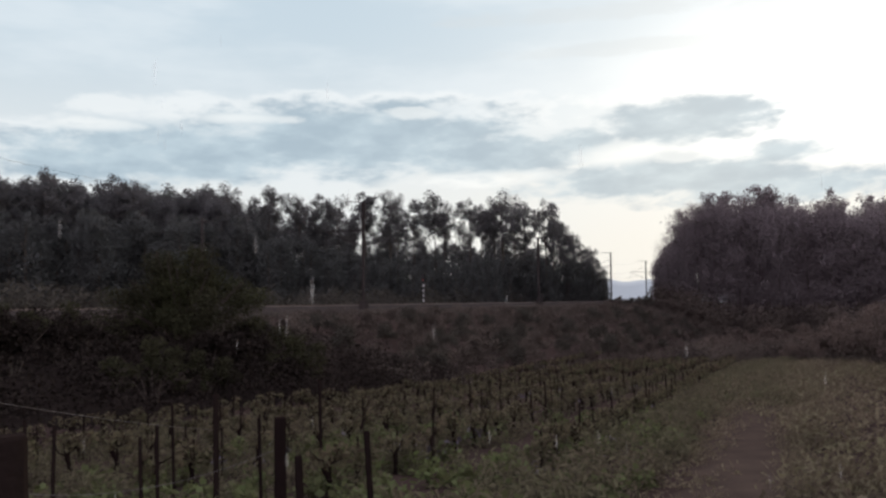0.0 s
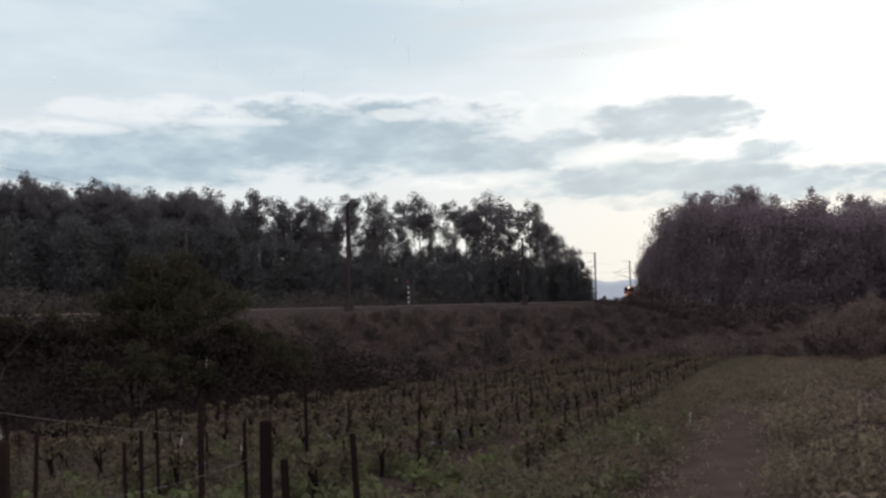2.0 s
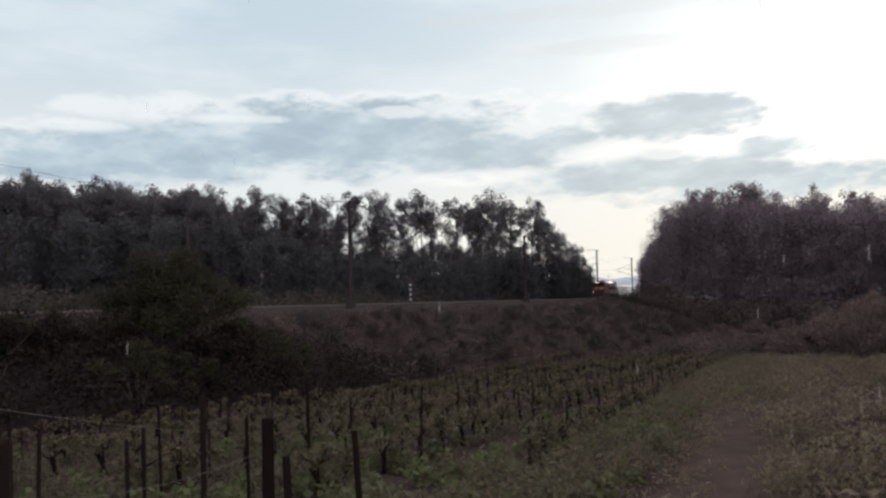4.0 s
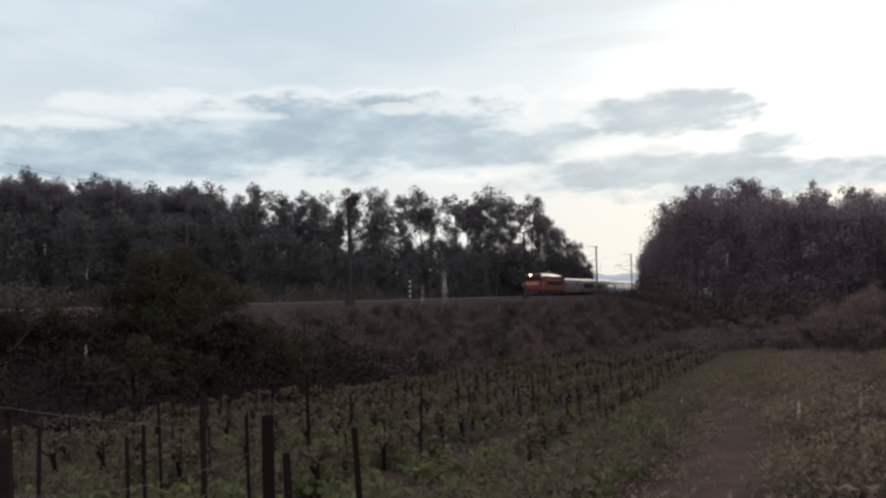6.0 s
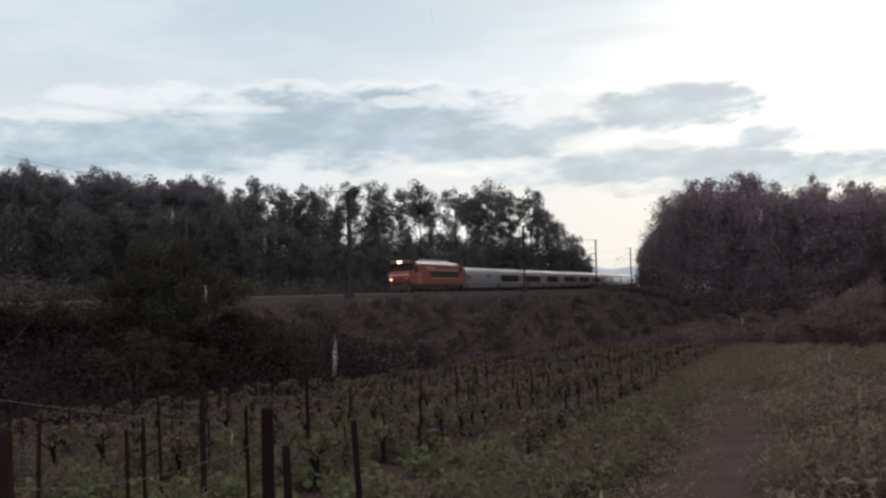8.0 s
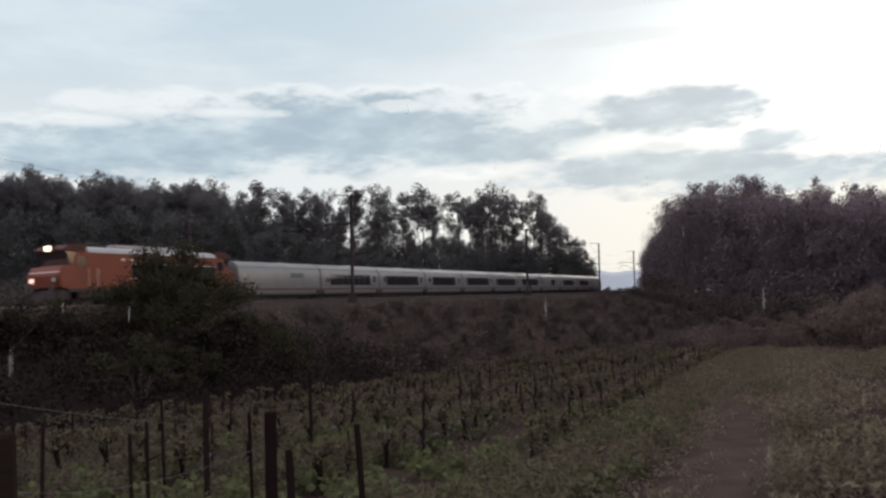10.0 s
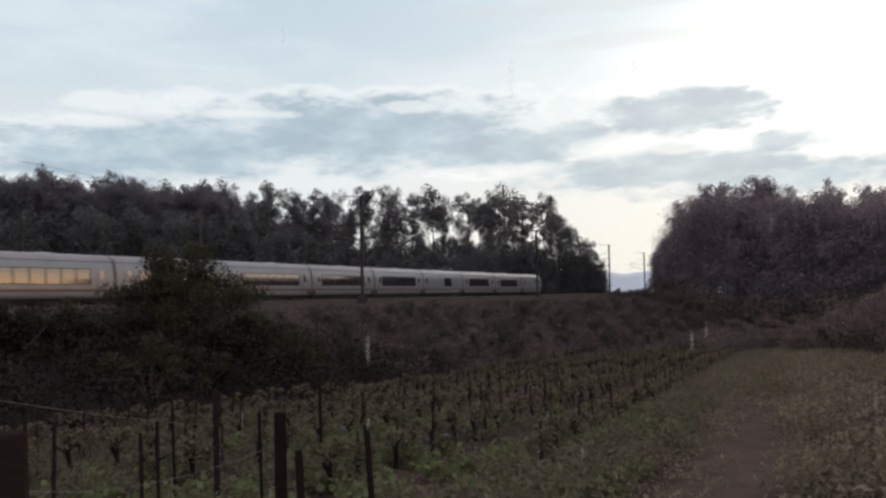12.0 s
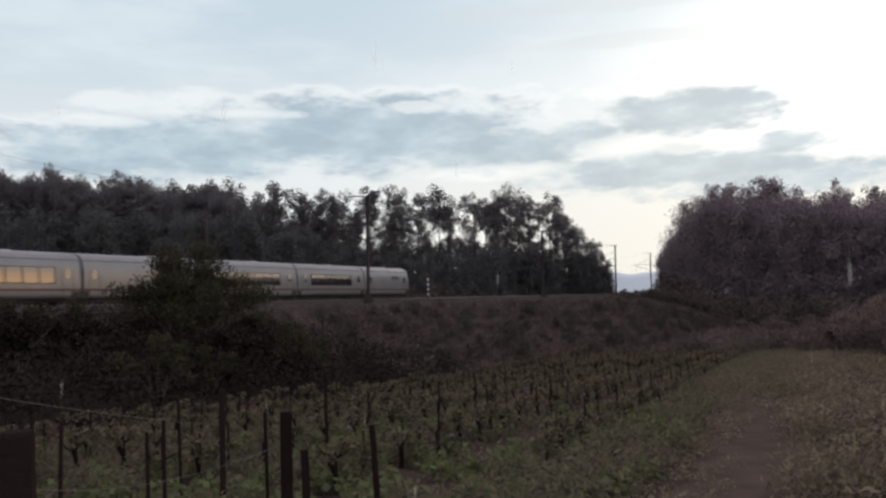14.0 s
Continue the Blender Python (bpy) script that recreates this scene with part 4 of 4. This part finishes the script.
def carriage(length, kind):
    """Windows lie behind the front end by the distances of the kind."""
    thing = new("carriage")
    h = length / 2 - 0.12
    lower = [(y, z) for y, z in SIDE if z < 2.9]
    ring = [(-y, z) for y, z in lower][::-1] + lower
    part("body", shell(-h, h, ring[::-1]), M_WHITE, thing, "pale grey carriage body")
    roof = [(y, z) for y, z in SIDE if z > 2.8]
    part("roof", shell(-h, h, [(y, z) for y, z in roof] + [(-y, z) for y, z in roof[::-1]]), M_ROOF, thing, "rounded pale roof")
    from_front, to_front, n = {"long": (1.7, 9.7, 7), "mid": (2.2, 9.2, 6), "small": (6.0, 8.1, 2), "plain": (0, 0, 0), "end": (0, 0, 0)}[kind]
    for sign in (1, -1):
        part("stripe", side_panel(-h, h, 0.84, 0.99, sign, 0.006), M_STRIPE, thing, "dark red stripe")
        part("gutter", side_panel(-h, h, 2.80, 2.84, sign, 0.012), M_UNDER, thing)
        # added dark panels in place of the skirt's dark open notches at the wheels
        part("wheel_shroud", side_panel(-h, -h + 0.75, 0.40, 0.82, sign, 0.008), M_UNDER, thing, "dark panel in place of the open notch at the wheels")
        part("wheel_shroud", side_panel(h - 0.45, h, 0.40, 0.82, sign, 0.008), M_UNDER, thing, "dark panel in place of the open notch at the wheels")
        if n:
            a, b = length / 2 - to_front, length / 2 - from_front
            step = (b - a) / n
            part("window_band", side_panel(a - 0.06, b + 0.06, 1.30, 2.34, sign, 0.006), M_BLACK, thing)
            for i in range(n):
                part("window", side_panel(a + i * step + 0.05, a + (i + 1) * step - 0.05, 1.35, 2.29, sign, 0.014), M_GLASS, thing, "dark tinted window")
        else:
            vent = part("vent_panel", side_panel(-h * 0.55, -h * 0.2, 1.95, 2.4, sign, 0.008), M_ROOF, thing)
            for i in range(4):
                part("slat", side_panel(-h * 0.55 + 0.08, -h * 0.2 - 0.08, 2.0 + 0.1 * i, 2.05 + 0.1 * i, sign, 0.020), M_UNDER, vent)
        for x in (h - 0.85,) if kind in ("plain", "small") else (h - 1.15, -h + 1.0):
            for dx in (-0.42, 0.42):
                part("door_edge", side_panel(x + dx - 0.02, x + dx + 0.02, 0.72, 2.70, sign, 0.010), M_UNDER, thing)
            part("door_window", side_panel(x - 0.16, x + 0.16, 1.65, 2.25, sign, 0.014), M_GLASS, thing)
    part("underframe", boxes((-h + 0.2, h - 0.2, -1.1, 1.1, 0.22, 0.42)), M_UNDER, thing)
    if kind == "end":
        for y in (-1.0, 1.0):
            for z in (1.15, 2.95):
                part("tail_lamp", tube([(-h - 0.05, y, z), (-h + 0.02, y, z)], [0.10, 0.12], 12), M_TAIL, thing, "lit red tail lamp")
    else:
        part("gangway", boxes((-length / 2 - 0.02, -h + 0.02, -1.36, 1.36, 0.75, 2.75), (-length / 2 - 0.02, -h + 0.02, -0.9, 0.9, 2.75, 3.12), bevel=0.05), M_BLACK, thing, "black rubber gangway")
    part("roof_rib", boxes((-h * 0.3, -h * 0.3 + 0.9, -0.35, 0.35, 3.33, 3.43), bevel=0.03), M_SILVER, thing)
    part("wheel_frame", boxes((-h - 0.1, -h + 0.75, -1.25, 1.25, 0.3, 0.66), bevel=0.03), M_UNDER, thing)
    for y in (-0.8, 0.8):
        wheel(thing, -h + 0.2, y, 0.43)
    return thing


def outline_solid(points, half, bevel=0.06):
    """A side outline (x, z) given width."""
    bm = bmesh.new()
    f = bm.faces.new([bm.verts.new((x, -half, z)) for x, z in points])
    back = bmesh.ops.extrude_face_region(bm, geom=[f])
    bmesh.ops.translate(bm, verts=[g for g in back["geom"] if isinstance(g, bmesh.types.BMVert)], vec=(0, 2 * half, 0))
    bmesh.ops.recalc_face_normals(bm, faces=list(bm.faces))
    if bevel:
        bmesh.ops.bevel(bm, geom=list(bm.edges), offset=bevel, segments=2, affect="EDGES")
    return bm


def locomotive():
    """17.5 m long, with set-back windscreens under overhanging visors at both ends."""
    thing = tagged(new("locomotive"), "orange electric locomotive with silver roof and lit headlamps", "locomotive")
    half = [(8.05, 1.0), (8.55, 1.15), (8.70, 1.95), (8.40, 2.50), (7.72, 2.56), (7.30, 3.44)]
    body = [(-x, z) for x, z in half[::-1]] + half
    part("body", outline_solid(body, 1.46), M_ORANGE, thing, "orange body with broken nose")
    for sg in (1, -1):
        visor = [(sg * 6.5, 3.42), (sg * 8.25, 3.42), (sg * 8.38, 3.58), (sg * 7.75, 3.92), (sg * 6.3, 3.98)]
        part("visor", outline_solid(visor, 1.38, 0.07), M_VISOR, thing, "dark orange overhanging cab visor")
        screen = [(sg * 7.34, 2.60), (sg * 7.74, 2.60), (sg * 8.16, 3.44), (sg * 7.0, 3.44)]
        part("windscreen", outline_solid(screen, 1.43, 0.03), M_GLASS, thing, "dark slanted windscreen")
        lit = sg > 0
        lamp_box = part("top_lamp", boxes((sg * 8.12 - 0.2, sg * 8.12 + 0.2, -0.34, 0.34, 3.50, 3.88), bevel=0.05), M_GREY, thing)
        part("lens", boxes((sg * 8.34 - 0.02, sg * 8.34 + 0.02, -0.28, 0.28, 3.54, 3.84), bevel=0.015), M_LAMP if lit else M_GLASS, lamp_box, "bright headlamp" if lit else "unlit lamp")
        for y in (-1.0, 1.0):
            cup = part("headlight", tube([(sg * 8.45, y, 1.62), (sg * 8.74, y, 1.62)], [0.21, 0.2], 14), M_GREY, thing)
            part("lens", tube([(sg * 8.74, y, 1.62), (sg * 8.77, y, 1.62)], [0.17, 0.15], 14), (M_LAMP2 if y < 0 else M_GLASS) if lit else M_GLASS, cup)
            part("buffer", tube([(sg * 8.3, y * 0.9, 1.06), (sg * 8.78, y * 0.9, 1.06), (sg * 8.8, y * 0.9, 1.06), (sg * 8.86, y * 0.9, 1.06)], [0.1, 0.1, 0.24, 0.23], 12), M_UNDER, thing)
        part("snowplough", outline_solid([(sg * 7.7, 0.35), (sg * 8.5, 0.35), (sg * 8.5, 0.98), (sg * 7.7, 0.98)], 1.3, 0.04), M_UNDER, thing)
        part("nose_band", boxes((sg * 8.56 - 0.06, sg * 8.56 + 0.06, -1.3, 1.3, 2.1, 2.17)), M_CREAM, thing, "cream line")
    deck = [(1.462, 3.43), (1.40, 3.62), (1.22, 3.76), (0.85, 3.87), (0.4, 3.92)]
    part("roof", shell(-6.4, 6.4, deck + [(-y, z) for y, z in deck[::-1]]), M_SILVER, thing, "silver grey roof")
    part("roof_hood", boxes((-4.6, 3.4, -0.7, 0.7, 3.84, 4.14), bevel=0.08), M_SILVER, thing)
    part("roof_box", boxes((3.9, 5.3, -0.6, 0.6, 3.84, 4.10), bevel=0.05), M_GREY, thing)
    for x in (-6.0, 5.6, 6.1):
        part("insulator", tube([(x, 0.4, 3.86), (x, 0.4, 4.25)], [0.1, 0.07], 8), M_GREY, thing)
    for sg in (1, -1):
        x0, x1 = -6.3, 2.6
        panel = part("grille", boxes((x0, x1, sg * 1.47 - 0.02, sg * 1.47 + 0.02, 1.78, 2.70)), M_GREY, thing, "dark grille panel")
        for i in range(5):
            z = 1.88 + 0.16 * i
            part("slat", boxes((x0 + 0.1, x1 - 0.1, sg * 1.50 - 0.015, sg * 1.50 + 0.015, z, z + 0.06)), M_GREY, panel)
        for z in (1.72, 2.71):
            part("frame_line", boxes((x0 - 0.05, x1 + 0.05, sg * 1.475 - 0.02, sg * 1.475 + 0.02, z, z + 0.05)), M_CREAM, thing, "cream line")
        for x in (1.6, 2.4, 3.2):
            part("number_bar", boxes((x, x + 0.35, sg * 1.475 - 0.01, sg * 1.475 + 0.01, 2.95, 3.1)), M_CREAM, thing)
        for e in (1, -1):
            a, b = sorted((e * 6.55, e * 7.25))
            part("cab_window", boxes((a, b, sg * 1.47 - 0.01, sg * 1.47 + 0.01, 2.45, 3.15)), M_GLASS, thing)
            if e < 0:
                continue
            a, b = 5.7, 6.35
            part("cab_door", boxes((a, b, sg * 1.47 - 0.012, sg * 1.47 + 0.012, 1.1, 3.1)), M_ORANGE, thing)
            for x in (a - 0.05, b + 0.05):
                part("handrail", tube([(x, sg * 1.52, 1.1), (x, sg * 1.52, 2.4)], [0.018, 0.018], 6), M_CREAM, thing)
        part("sill", boxes((-8.0, 8.0, sg * 1.40 - 0.05, sg * 1.40 + 0.05, 0.82, 1.02)), M_UNDER, thing)
    for x in (-4.9, 4.9):
        bogie = part("bogie", boxes((x - 2.2, x + 2.2, -1.28, -1.1, 0.42, 0.82), (x - 2.2, x + 2.2, 1.1, 1.28, 0.42, 0.82), (x - 0.4, x + 0.4, -1.1, 1.1, 0.4, 0.8), bevel=0.04), M_UNDER, thing, "black bogie frame")
        for dx in (-1.4, 1.4):
            for y in (-0.8, 0.8):
                part("wheel", disc(x + dx, y, 0.6, 0.6, 0.14), M_UNDER, bogie)
    part("transformer", boxes((-2.4, 2.4, -1.2, 1.2, 0.25, 1.0), bevel=0.08), M_UNDER, thing)
    panto = part("pantograph", tube([(-5.2, 0, 4.2), (-4.2, 0, 4.85), (-5.3, 0, 5.46)], [0.04, 0.035, 0.03], 6), M_MAST, thing, "raised pantograph")
    part("contact_head", boxes((-5.45, -5.2, -0.8, 0.8, 5.44, 5.50), bevel=0.02), M_MAST, panto)
    part("base_frame", boxes((-5.9, -4.7, -0.5, 0.5, 3.88, 4.14)), M_GREY, panto)
    return thing


CAR = 11.78  # pitch of the carriages


def build_train():
    """Each vehicle with the distance from the locomotive's rear back to its middle."""
    out = [(locomotive(), -8.75)]
    gen = carriage(12.6, "plain")
    tagged(gen, "pale grey windowless generator carriage with rounded roof", "railway carriage", "carriages of the train")
    out.append((gen, 6.7))
    at = 13.0
    protos = {}
    for i, kind in enumerate(("long", "long", "mid", "long", "long", "long", "small", "mid", "mid")):
        if kind not in protos:
            ob = protos[kind] = carriage(CAR, kind)
        else:
            ob = copy_thing(protos[kind], Matrix())
        tagged(ob, {"long": "pale grey passenger carriage with a long band of dark windows", "mid": "pale grey passenger carriage with six dark windows", "small": "pale grey carriage with a single small window"}[kind], "railway carriage", "carriages of the train")
        out.append((ob, at + CAR / 2))
        at += CAR
    last = carriage(9.8, "end")
    tagged(last, "short pale grey windowless end carriage", "railway carriage", "carriages of the train")
    out.append((last, at + 4.9))
    return out


def train_pose(s):
    x, y = plan(s, 0)
    slope = 2 * BEND_K * max(s - BEND_S, 0)
    dx, dy = -(TX + slope * NX), -(TY + slope * NY)
    return pose(x, y, RAIL_Z, 0, 0, math.degrees(math.atan2(dy, dx)))


TRAIN = build_train()


def build_rain():
    """Drops in a tall column before the camera, thinner towards its top, that sinks as one."""
    rng = np.random.default_rng(90)
    verts, faces = [], []
    ring = [(math.cos(2 * math.pi * k / 6), math.sin(2 * math.pi * k / 6)) for k in range(6)]
    for i in range(700):
        y = rng.uniform(2.6, 7.5)
        x = rng.uniform(-0.62, 0.62) * y
        z = 105 * rng.random() ** 1.5 - 2
        r, h = rng.uniform(0.004, 0.010), rng.uniform(0.018, 0.04)
        a = len(verts)
        lean = 0.12
        for dz, k in ((-1, 0.3), (-0.5, 1), (0.5, 0.9), (1, 0.3)):
            verts.extend((x + r * k * c + lean * h * dz, y + r * k * q, z + h * dz) for c, q in ring)
        for lv in range(3):
            for k in range(6):
                p = a + 6 * lv
                faces.append((p + k, p + (k + 1) % 6, p + 6 + (k + 1) % 6, p + 6 + k))
        faces.append(tuple(range(a + 18, a + 24)))
        faces.append(tuple(range(a + 5, a - 1, -1)))
    m = bpy.data.materials.new("rain_water")
    m.use_nodes = True
    t = m.node_tree
    parts = [t.nodes.new(k) for k in ("ShaderNodeBsdfDiffuse", "ShaderNodeBsdfTranslucent", "ShaderNodeBsdfTransparent")]
    inner, outer = t.nodes.new("ShaderNodeMixShader"), t.nodes.new("ShaderNodeMixShader")
    for n in parts[:2]:
        n.inputs[0].default_value = (0.95, 0.95, 0.95, 1)
    t.links.new(parts[0].outputs[0], inner.inputs[1])
    t.links.new(parts[1].outputs[0], inner.inputs[2])
    t.links.new(parts[2].outputs[0], outer.inputs[1])
    t.links.new(inner.outputs[0], outer.inputs[2])
    outer.inputs[0].default_value = 0.12
    t.links.new(outer.outputs[0], t.nodes["Material Output"].inputs["Surface"])
    return tagged(new("rain", mesh_from("rain", verts, faces, m, True)), "scattered falling drops of light rain", "rain", kind="stuff")


RAIN = build_rain()


def motions():
    walk(RAIN, [(0.0, pose(0, 0, 0)), (7.0, pose(0, 0, -49)), (14.0, pose(0, 0, -98))])
    for vehicle, back in TRAIN:
        walk(vehicle, [(t, train_pose(118.2 + SPEED * (7.5 - t) + back)) for t in np.arange(0.0, 14.01, 0.5)])


motions()
